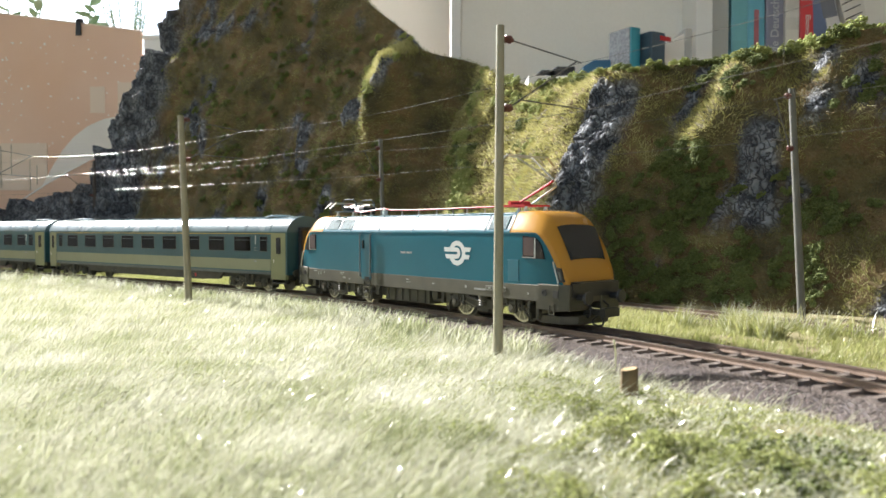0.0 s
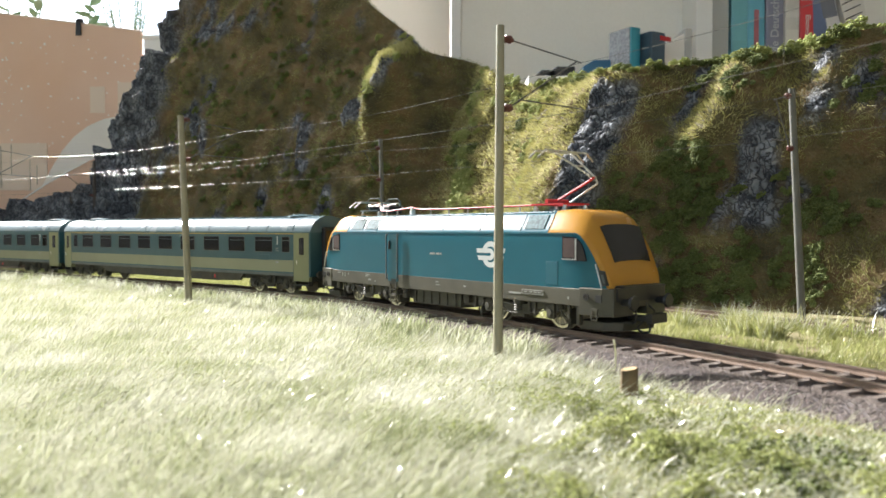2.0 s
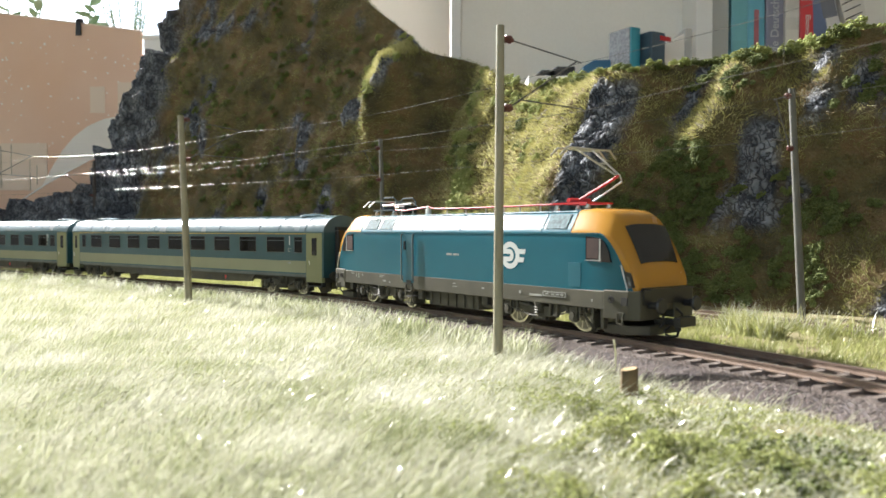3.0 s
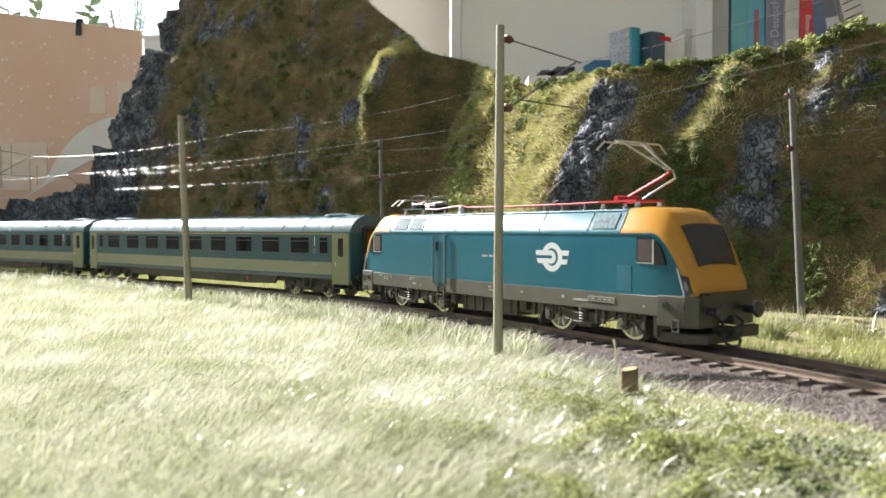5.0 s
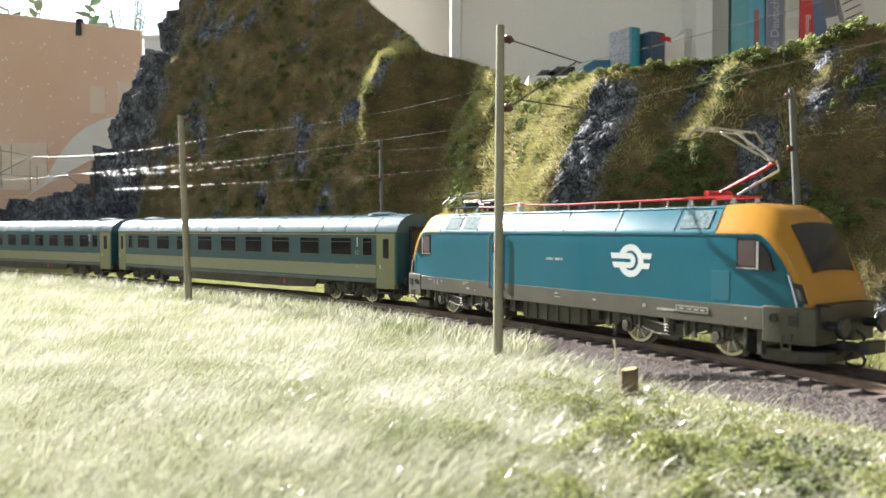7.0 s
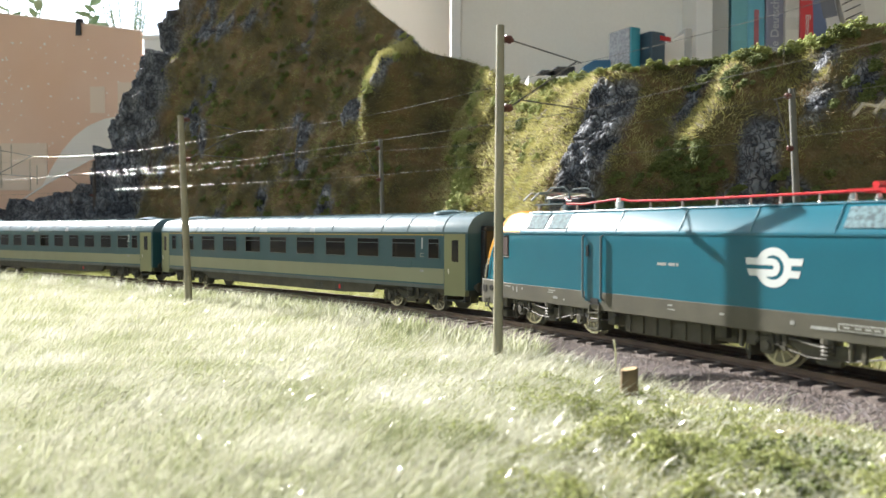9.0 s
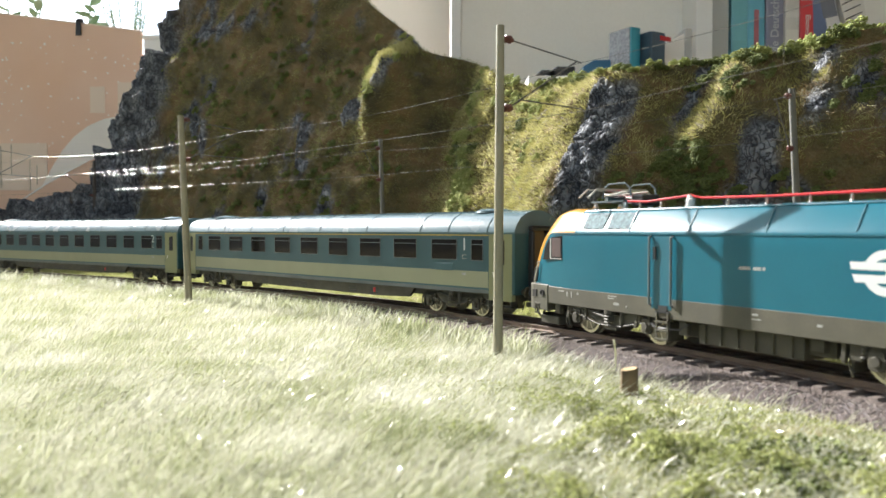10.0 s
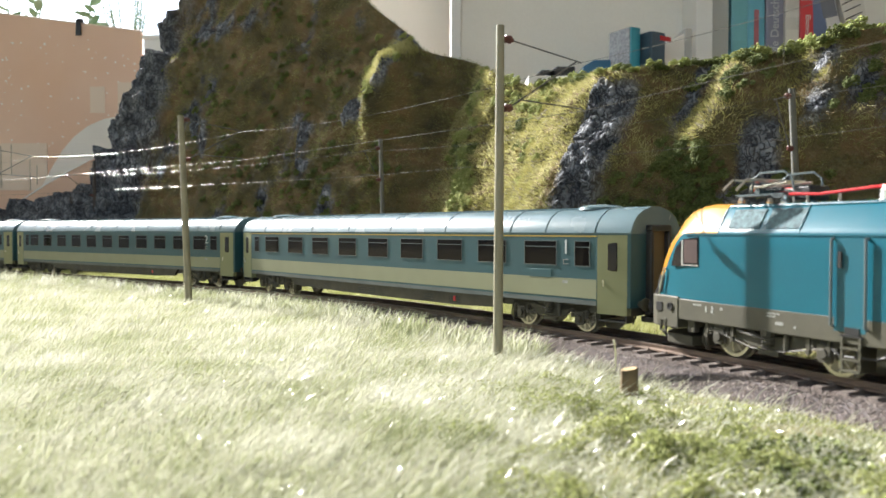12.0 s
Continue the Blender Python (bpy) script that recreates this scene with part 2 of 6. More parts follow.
# straw grass, its tint raised to carry the sunlight on the slope
M_SUNGRASS = blade_material("sunlit_straw_grass", [(0.2, 0.175, 0.055), (0.32, 0.305, 0.105), (0.46, 0.44, 0.19), (0.62, 0.58, 0.34)], 0.4, 0.5)
M_SHORT = blade_material("short_pale_green_fibres", [(0.16, 0.185, 0.05), (0.26, 0.285, 0.095), (0.38, 0.39, 0.17), (0.52, 0.51, 0.3)], 0.5, 0.4)
M_PRINT_DIM = material("faded_white_print", (0.32, 0.33, 0.31), 0.5, var=0.15, scale=0.002)
M_RAILING = material("dark_handrail", (0.12, 0.15, 0.16), 0.4, metal=0.5, var=0.08)
M_OCHRE = material("dark_ochre_door", (0.13, 0.085, 0.035), 0.5, var=0.08)
M_STEM = blade_material("glossy_pale_stems", [(0.45, 0.46, 0.31), (0.58, 0.58, 0.46), (0.7, 0.7, 0.62)], 0.3, 0.15)
M_STEM.node_tree.nodes["Principled BSDF"].inputs["Specular IOR Level"].default_value = 1.0
M_CUT = material("sawn_wood", (0.5, 0.37, 0.2), 0.8, var=0.2, scale=0.002, fine=0.0004)
M_BALLAST = material("ballast", (0.12, 0.10, 0.095), 0.9, var=0.35, scale=0.006, fine=0.0005, bump=0.8, second=(0.11, 0.095, 0.1))
M_STONE = blade_material("ballast_stones", [(0.05, 0.038, 0.034), (0.105, 0.082, 0.072), (0.16, 0.13, 0.115), (0.36, 0.32, 0.29)], 0.0, 0.8)
M_SLEEPER = material("sleeper_plastic", (0.2, 0.165, 0.145), 0.7, var=0.25, scale=0.004, fine=0.0004, bump=0.4)
M_RAIL_SIDE = material("rusty_rail", (0.21, 0.15, 0.115), 0.6, metal=0.2, var=0.2, scale=0.01, fine=0.0005)
M_RAIL_TOP = material("polished_rail_head", (0.55, 0.5, 0.46), 0.3, metal=1.0, var=0.08, scale=0.01)
M_MAST = material("concrete_grey_mast", (0.27, 0.25, 0.175), 0.6, var=0.08, scale=0.01, fine=0.0006, bump=0.15)
# mast grey darkened to paint the dimmer light at the hill's foot
M_MAST_SHADED = material("shaded_mast_grey", (0.12, 0.12, 0.105), 0.6, var=0.08, scale=0.01)
M_MAST_IRON = material("dark_iron", (0.09, 0.075, 0.065), 0.6, var=0.1)
M_WIRE = material("bare_metal_wire", (0.13, 0.125, 0.115), 0.32, metal=0.35, var=0.08)
M_INSUL = material("brown_insulator", (0.11, 0.03, 0.022), 0.35, var=0.1)
M_CREAM = material("cream_wall", (0.88, 0.85, 0.78), 0.8, var=0.04, scale=0.3, fine=0.003, bump=0.05)
M_WHITE = material("white_laminate", (0.80, 0.79, 0.76), 0.45, var=0.02, scale=0.2)
# white laminate painted grey for the shade inside the bookcase
M_SHELF_SHADE = material("shaded_white_laminate", (0.42, 0.43, 0.41), 0.5, var=0.03, scale=0.2)
M_SALMON = material("salmon_board", (0.72, 0.47, 0.33), 0.5, var=0.05, scale=0.15, second=(0.76, 0.54, 0.41), spec=0.4)
M_PEACH = material("peach_board", (0.76, 0.62, 0.5), 0.6, var=0.04, scale=0.1)
M_PALE = material("pale_paper", (0.80, 0.76, 0.70), 0.7, var=0.03, scale=0.05)
M_FLOOR = material("oak_floor", (0.32, 0.21, 0.12), 0.5, var=0.12, scale=0.2, fine=0.004)
M_WOOD = material("cut_wood", (0.2, 0.14, 0.08), 0.8, var=0.25, scale=0.004, fine=0.0005, bump=0.5)
M_LEAF = blade_material("succulent_leaf", [(0.12, 0.22, 0.12), (0.22, 0.32, 0.2)], 0.3)
M_BLACK = material("black_plastic", (0.02, 0.02, 0.022), 0.45, var=0.1)


# ---- the room ----
def room():
    x0, x1, y0, y1, z0, z1 = -2600, 1700, -2100, 1500, -760, 1800
    t = 120
    tagged(part("floor", Geo().box(x0, y0, z0 - t, x1, y1, z0), M_FLOOR, None), "oak boarded floor of the room", "floor", kind="structure")
    tagged(part("ceiling", Geo().box(x0, y0, z1, x1, y1, z1 + t), M_WHITE, None), "plain white ceiling", "ceiling", kind="structure")
    tagged(part("wall_east", Geo().box(x1, y0, z0, x1 + t, y1, z1), M_CREAM, None), "plain cream wall", "wall", kind="structure")
    tagged(part("wall_west", Geo().box(x0 - t, y0, z0, x0, y1, z1), M_CREAM, None), "plain cream wall", "wall", kind="structure")
    # window walls (south one assumed, unseen): piers, sill wall and lintel round one wide opening
    for nm, ya, yb, wx0, wx1, wz0, wz1 in (("wall_north", y1, y1 + t, -2450, -330, 180, 1750), ("wall_south", y0 - t, y0, -1900, 0, 150, 1600)):
        g = Geo()
        g.box(x0, ya, z0, wx0, yb, z1)
        g.box(wx1, ya, z0, x1, yb, z1)
        g.box(wx0, ya, z0, wx1, yb, wz0)
        g.box(wx0, ya, wz1, wx1, yb, z1)
        tagged(part(nm, g, M_CREAM, None), "cream wall with a wide window opening, assumed in the south wall", "wall", kind="structure")
    win = tagged(new("window_1"), "white framed window full of bright daylight", "window", kind="structure")
    part("window_sill", Geo().box(-2450, 1440, 160, -330, 1620, 179), M_WHITE, win, bevel=3)
    for a, b in ((-2450, -2400), (-380, -330)):
        part("window_frame", Geo().box(a, 1530, 180, b, 1580, 1750), M_WHITE, win, bevel=3)


room()


# ---- ground ----
def hills(p):
    return 2.6 * (vnoise(np.stack([p[:, 0] / 60, p[:, 1] / 60, 0 * p[:, 0]], 1)) - 0.5)


def side_of_track(x, y):
    """Distance to the outer side of the bend, roughly, for ground heights."""
    best = np.full(len(x), 1e9)
    sign = np.zeros(len(x))
    for s in np.arange(-1400, 420, 12.0):
        p, h = line(s)
        dx, dy = x - p[0], y - p[1]
        d = np.hypot(dx, dy)
        side = -np.sin(h) * dx + np.cos(h) * dy
        near = d < best
        best = np.where(near, d, best)
        sign = np.where(near, side, sign)
    return sign


def ground_z(x, y):
    d = side_of_track(x, y)
    z = -8.5 + 0 * x
    z += hills(np.stack([x, y], 1))
    z += 4.5 * np.clip((-x - 40) / 400, 0, 1)
    between = np.clip((d - 12) / 18, 0, 1)
    z = z * (1 - between) + (-5.2 + 0.5 * hills(np.stack([x, y], 1))) * between
    bed = np.clip(1 - (np.abs(d) - 14) / 12, 0, 1)
    bed2 = np.clip(1 - (np.abs(d - 125) - 14) / 12, 0, 1)
    z = np.where(bed > 0, np.minimum(z, -7.5), z)
    z = np.where(bed2 > 0, np.minimum(z, -8), z)
    return z


def ground():
    xs, ys = np.arange(-1300, 701, 8.0), np.arange(-160, 1301, 8.0)
    gx, gy = np.meshgrid(xs, ys)
    x, y = gx.ravel(), gy.ravel()
    z = ground_z(x, y)
    nx, ny = len(xs), len(ys)
    i = (np.arange(ny - 1)[:, None] * nx + np.arange(nx - 1)).ravel()
    me = raw_mesh("ground", np.stack([x, y, z], 1), np.stack([i, i + 1, i + nx + 1, i + nx], 1), M_SOIL, True)
    tagged(new("ground", me), "layout ground strewn with brown earth and turf", "ground", kind="structure")
    tagged(part("baseboard", Geo().box(-1300, -160, -60, 700, 1300, -18), M_WOOD, None), "wooden baseboard under the layout", "baseboard", kind="structure")


ground()


# ---- the hill ----
S_KNOT = [-1010, -940, -860, -800, -775, -758, -735, -715, -688, -655, -610, -553, -486, -406, -348, -312, -273, -238, -186, -136, -94, -44, 11, 43, 74, 200, 330]
Z_KNOT = [56, 66, 74, 78, 96, 142, 176, 214, 256, 318, 392, 430, 376, 288, 244, 217, 200, 181, 156, 152, 147, 153, 155, 157, 154, 155, 155]
D_KNOT = [205, 205, 208, 212, 215, 220, 223, 227, 232, 245, 270, 290, 295, 280, 265, 255, 250, 245, 235, 228, 225, 220, 214, 212, 210, 208, 208]


def ridge(s, s0, w):
    return np.exp(-((s - s0) / w) ** 2)


def facets(p):
    """Broken rock: every block a tilted plane of its own, with narrow joints between blocks."""
    base = np.floor(p).astype(int)
    d1 = np.full(len(p), 9.0)
    d2 = np.full(len(p), 9.0)
    height = np.zeros(len(p))
    for dx in (-1, 0, 1):
        for dy in (-1, 0, 1):
            for dz in (-1, 0, 1):
                c = base + (dx, dy, dz)
                k = c & 63
                a, b, e = GRID[k[:, 0], k[:, 1], k[:, 2]], GRID[k[:, 1], k[:, 2], k[:, 0]], GRID[k[:, 2], k[:, 0], k[:, 1]]
                q = p - (c + np.stack([a, b, e], 1))
                d = np.sqrt((q ** 2).sum(1))
                own = (a * 7.3 % 1 - 0.5) + q[:, 0] * 1.6 * (b * 5.1 % 1 - 0.5) + q[:, 2] * 1.6 * (e * 3.7 % 1 - 0.6)
                near = d < d1
                d2 = np.minimum(d2, np.maximum(d1, d))
                height = np.where(near, own, height)
                d1 = np.where(near, d, d1)
    return height, np.clip(1 - (d2 - d1) / 0.16, 0, 1)


def hill_surface():
    ss = np.arange(-1010, 331, 1.45)
    ts = np.concatenate([np.linspace(0, 1, 200), np.linspace(1, 1.35, 22)[1:]])
    S, T = np.meshgrid(ss, ts)
    s, t = S.ravel(), T.ravel()
    zt, d1 = np.interp(s, S_KNOT, Z_KNOT), np.interp(s, S_KNOT, D_KNOT)
    up = np.minimum(t, 1)
    d0 = 165 + 20 * (fbm(np.stack([s / 90, 0 * s, 0 * s], 1), 2) - 0.5)
    d = d0 + (d1 - d0) * up ** 1.25
    z = -8 + (zt + 8) * up ** 0.92
    d += (0.24 * np.clip(s + 88, 0, 70) + 0.55 * np.clip(s + 18, 0, 150)) * (0.2 + 0.8 * np.clip(up * 2.5, 0, 1))
    # buttresses that stand out towards the track, and the gully between them
    d -= 34 * ridge(s, -312 - 34 * (1 - up), 24) * np.clip((up - 0.45) * 4, 0, 1) * np.clip((1.02 - up) * 7, 0.2, 1)
    d -= 8 * ridge(s, -290, 34) * np.clip(1.3 - up, 0, 1)
    d += 30 * ridge(s, -262 - 8 * up, 26) * (0.3 + 0.7 * up)
    d -= 10 * ridge(s, -205, 40) * up
    d -= 56 * ridge(s, -104 - 12 * (1 - up), 52) * np.clip(1.1 - 0.45 * up, 0, 1)
    d -= 5 * ridge(s, -10, 18) * (0.4 + 0.6 * up)
    d -= 20 * ridge(s, -36, 15) * np.clip((up - 0.4) * 4, 0, 1)
    d += 62 * np.clip(up - 0.6, 0, 1) * np.clip((s + 84) / 24, 0, 1) * np.clip((6 - s) / 20, 0, 1)
    # a blunter top behind the lit ridge of the far buttress
    d += 26 * np.clip(up - 0.7, 0, 1) * ridge(s, -340, 30)
    back = np.clip(t - 1, 0, 1) / 0.35
    d += back * 130
    z -= back ** 2 * (zt + 8) * 0.95
    p = np.stack([s, d, z], 1)
    big = fbm(p / 42 + 5, 3) - 0.5
    # where bare rock shows
    mask = fbm(p * (1 / 30, 1 / 34, 1 / 55) + 40, 4)
    rock = np.clip((mask - 0.6) * 9, 0, 1)
    rock = np.maximum(rock, np.clip((-625 - s) / 40 + 2.2 * (mask - 0.45), 0, 1))
    # bare outcrops of the cliff: centre along the line, how it leans with height, half width, lower and upper end
    rag = 1.9 * (mask - 0.5)
    for c, lean, half, lo, hi in ((-95, -4, 17, 0.24, 0.99), (-57, 4, 6.5, 0.60, 1.05), (-15, -8, 10.5, 0.27, 0.76), (6, 6, 7, 0.58, 0.82), (20, 4, 6, 0.66, 0.93), (46, 10, 6, 0.36, 0.6), (-318, 0, 8, 0.74, 1.0), (-340, 0, 12, 0.1, 0.36)):
        away = np.abs(s - c - lean * np.minimum(up - 0.8, 0)) / half
        ends = np.minimum((up - lo) * 9, (hi - up) * 12)
        rock = np.maximum(rock, np.clip(2.2 * (1.0 - away) + rag, 0, 1) * np.clip(ends + rag, 0, 1))
    rock *= np.where((s > -240) & (s < -106), 0.1, 1)
    rock *= np.where((s > -590) & (s < -180) & (up < 0.72), 0.12 + 0.88 * np.clip((mask - 0.6) * 10, 0, 1), 1)
    warp = 1.5 * (fbm(p / 13, 2)[:, None] - 0.5) * (1, 1, 0.4)
    h1, j1 = facets(p * (1 / 9.0, 1 / 12.0, 1 / 27.0) + warp)
    h2, j2 = facets(p * (1 / 3.6, 1 / 4.6, 1 / 8.5) + warp * 2 + 9)
    amp = rock * (5.0 * h1 - 1.4 * j1 + 2.4 * h2 - 0.9 * j2 + 1.5) + (1 - rock) * 6.0 * (fbm(p / 9, 3) - 0.5)
    # rounded boulders on the end of the hill
    dome = cells(p * (1 / 34, 1 / 40, 1 / 30) + 0.5 * fbm(p / 30, 2)[:, None])[0]
    knobs = (30 * (0.55 - dome ** 1.6) + 12 * (fbm(p / 14 + 3, 2) - 0.5)) * np.clip((-610 - s) / 60, 0, 1)
    out = 18 * big * np.clip(up * 5, 0, 1) + amp + knobs * np.clip(up * 5, 0, 1)
    pos, h = line(s)
    dd = d - out * 0.9
    zz = z + (out * 0.3 + 0.55 * knobs) * np.clip(up * 4, 0, 1)
    xy = pos + np.stack([-np.sin(h), np.cos(h)], 1) * dd[:, None]
    v = np.concatenate([xy, zz[:, None]], 1)
    joint = np.clip(j1 + 0.7 * j2, 0, 1)
    return v, rock, joint, len(ss), len(ts), s, t


HV, HROCK, HJOINT, HN, HM, HS, HT = hill_surface()


def hill():
    i = (np.arange(HM - 1)[:, None] * HN + np.arange(HN - 1)).ravel()
    me = raw_mesh("hill", HV, np.stack([i, i + 1, i + HN + 1, i + HN], 1), M_HILL, True)
    for nm, val in (("rock", HROCK), ("joint", HJOINT)):
        a = me.attributes.new(nm, "FLOAT", "POINT")
        a.data.foreach_set("value", val.astype(np.float32))
    tagged(new("hill", me), "steep model hillside of grey cast rock and olive turf", "hill", kind="structure")


hill()


# ---- fibres and foliage ----
def blades(name, roots, length, width, lean, mat, label, category="grass", seed=1, normals=None):
    """Fibres at the roots: flat tapered strips of three triangles, bent over."""
    r = np.random.default_rng(seed)
    n = len(roots)
    az = r.random(n) * 2 * np.pi
    up = np.tile((0.0, 0.0, 1.0), (n, 1)) if normals is None else normals
    tilt = np.stack([np.cos(az), np.sin(az), np.zeros(n)], 1) * (r.random(n)[:, None] * lean[0]) + np.array(lean[1])
    d = up + tilt
    d /= np.linalg.norm(d, axis=1)[:, None]
    L = length[0] + (length[1] - length[0]) * r.random(n) ** 1.5
    side = np.cross(d, np.stack([np.cos(az * 3), np.sin(az * 3), 0.3 * np.ones(n)], 1))
    side /= np.linalg.norm(side, axis=1)[:, None] + 1e-9
    w = (width * (0.7 + 0.6 * r.random(n)))[:, None] * side * 0.5
    mid = roots + d * (0.55 * L)[:, None]
    tip = roots + d * L[:, None] + (tilt * 0.35 - np.array((0, 0, 0.12))) * (L * 0.5)[:, None]
    v = np.stack([roots - w, roots + w, mid - w * 0.8, mid + w * 0.8, tip], 1).reshape(-1, 3)
    k = (np.arange(n) * 5)[:, None]
    f = np.concatenate([k + (0, 1, 3), k + (0, 3, 2), k + (2, 3, 4)], 0)
    return tagged(new(name, raw_mesh(name, v, f, mat)), label, category, kind="stuff")


def crumb_mesh(name, centres, size, mat, seed, faces_kept=8):
    """Torn foam crumbs: small crooked octahedra."""
    r = np.random.default_rng(seed)
    n = len(centres)
    o = np.array([(1, 0, 0), (-1, 0, 0), (0, 1, 0), (0, -1, 0), (0, 0, 1), (0, 0, -1)], float)
    v = centres[:, None, :] + o[None] * (size * (0.45 + 0.9 * r.random((n, 6, 1)))) + (r.random((n, 6, 3)) - 0.5) * size * 1.1
    f = np.array([(0, 2, 4), (2, 1, 4), (1, 3, 4), (3, 0, 4), (2, 0, 5), (1, 2, 5), (3, 1, 5), (0, 3, 5)])
    faces = (np.arange(n) * 6)[:, None, None] + f[None, :faces_kept]
    return raw_mesh(name, v.reshape(-1, 3), faces.reshape(-1, 3), mat)


def bush_mesh(seed, mat, count=330):
    """A clump of unit radius: crumbs gathered on several uneven lobes, open between them."""
    r = np.random.default_rng(seed)
    lobes = []
    for k in range(9):
        a, e = r.random() * 6.28, r.random() * 1.2
        q = 0.35 + 0.4 * r.random()
        lobes.append((np.array([math.cos(a) * math.cos(e) * q, math.sin(a) * math.cos(e) * q, math.sin(e) * q * 0.8 + 0.1]), 0.22 + 0.2 * r.random()))
    pts = []
    for c, rad in lobes:
        m = int(count / 9)
        d = r.normal(size=(m, 3))
        d /= np.linalg.norm(d, axis=1)[:, None]
        pts.append(c + d * (rad * (0.55 + 0.5 * r.random((m, 1)))))
    return crumb_mesh("bush", np.concatenate(pts) * 10, 0.95 * math.sqrt(330 / count), mat, seed)


BUSH_DARK = [bush_mesh(50 + k, M_FOAM) for k in range(4)]
# lighter copy of the bushes, for those that catch the sun
BUSH_SUNLIT = [bush_mesh(70 + k, M_FOAM_PALE) for k in range(3)]


def bush(x, y, z, size, meshes, k, label, squash=0.8, out=None):
    ob = new("bush", meshes[k % len(meshes)])
    turn = Matrix() if out is None else Vector(out).to_track_quat("Z", "Y").to_matrix().to_4x4()
    ob.matrix_basis = pose(x * U, y * U, z * U) @ turn @ pose(0, 0, 0, 0, 0, (k * 67) % 360) @ Matrix.Diagonal((size / 10, size / 10, size / 10 * squash, 1))
    return tagged(ob, label, "bush", "foam bushes")


GROWTH = []


def low_growth(x, y, z, size, meshes, k, squash=0.7, out=None):
    """One clump of the joined low growth."""
    me = meshes[k % len(meshes)]
    co = np.empty(len(me.vertices) * 3, dtype=np.float32)
    me.vertices.foreach_get("co", co)
    turn = Matrix() if out is None else Vector(out).to_track_quat("Z", "Y").to_matrix().to_4x4()
    m = np.array(turn @ pose(0, 0, 0, 0, 0, (k * 67) % 360) @ Matrix.Diagonal((size / 10, size / 10, size / 10 * squash, 1)))[:3, :3]
    GROWTH.append((co.reshape(-1, 3) / U) @ m.T + np.array((x, y, z)))


def grow(name, material_, label, category):
    """Links all clumps gathered so far as one mesh."""
    v = np.concatenate(GROWTH)
    f = np.array([(0, 2, 4), (2, 1, 4), (1, 3, 4), (3, 0, 4), (2, 0, 5), (1, 2, 5), (3, 1, 5), (0, 3, 5)])
    faces = (np.arange(len(v) // 6) * 6)[:, None, None] + f[None]
    GROWTH.clear()
    return tagged(new(name, raw_mesh(name, v, faces.reshape(-1, 3), material_)), label, category, kind="stuff")


def on_hill(s, t):
    i = int(np.argmin(np.abs(HT.reshape(HM, HN)[:, 0] - t)))
    j = int(np.argmin(np.abs(HS[:HN] - s)))
    return HV[i * HN + j]


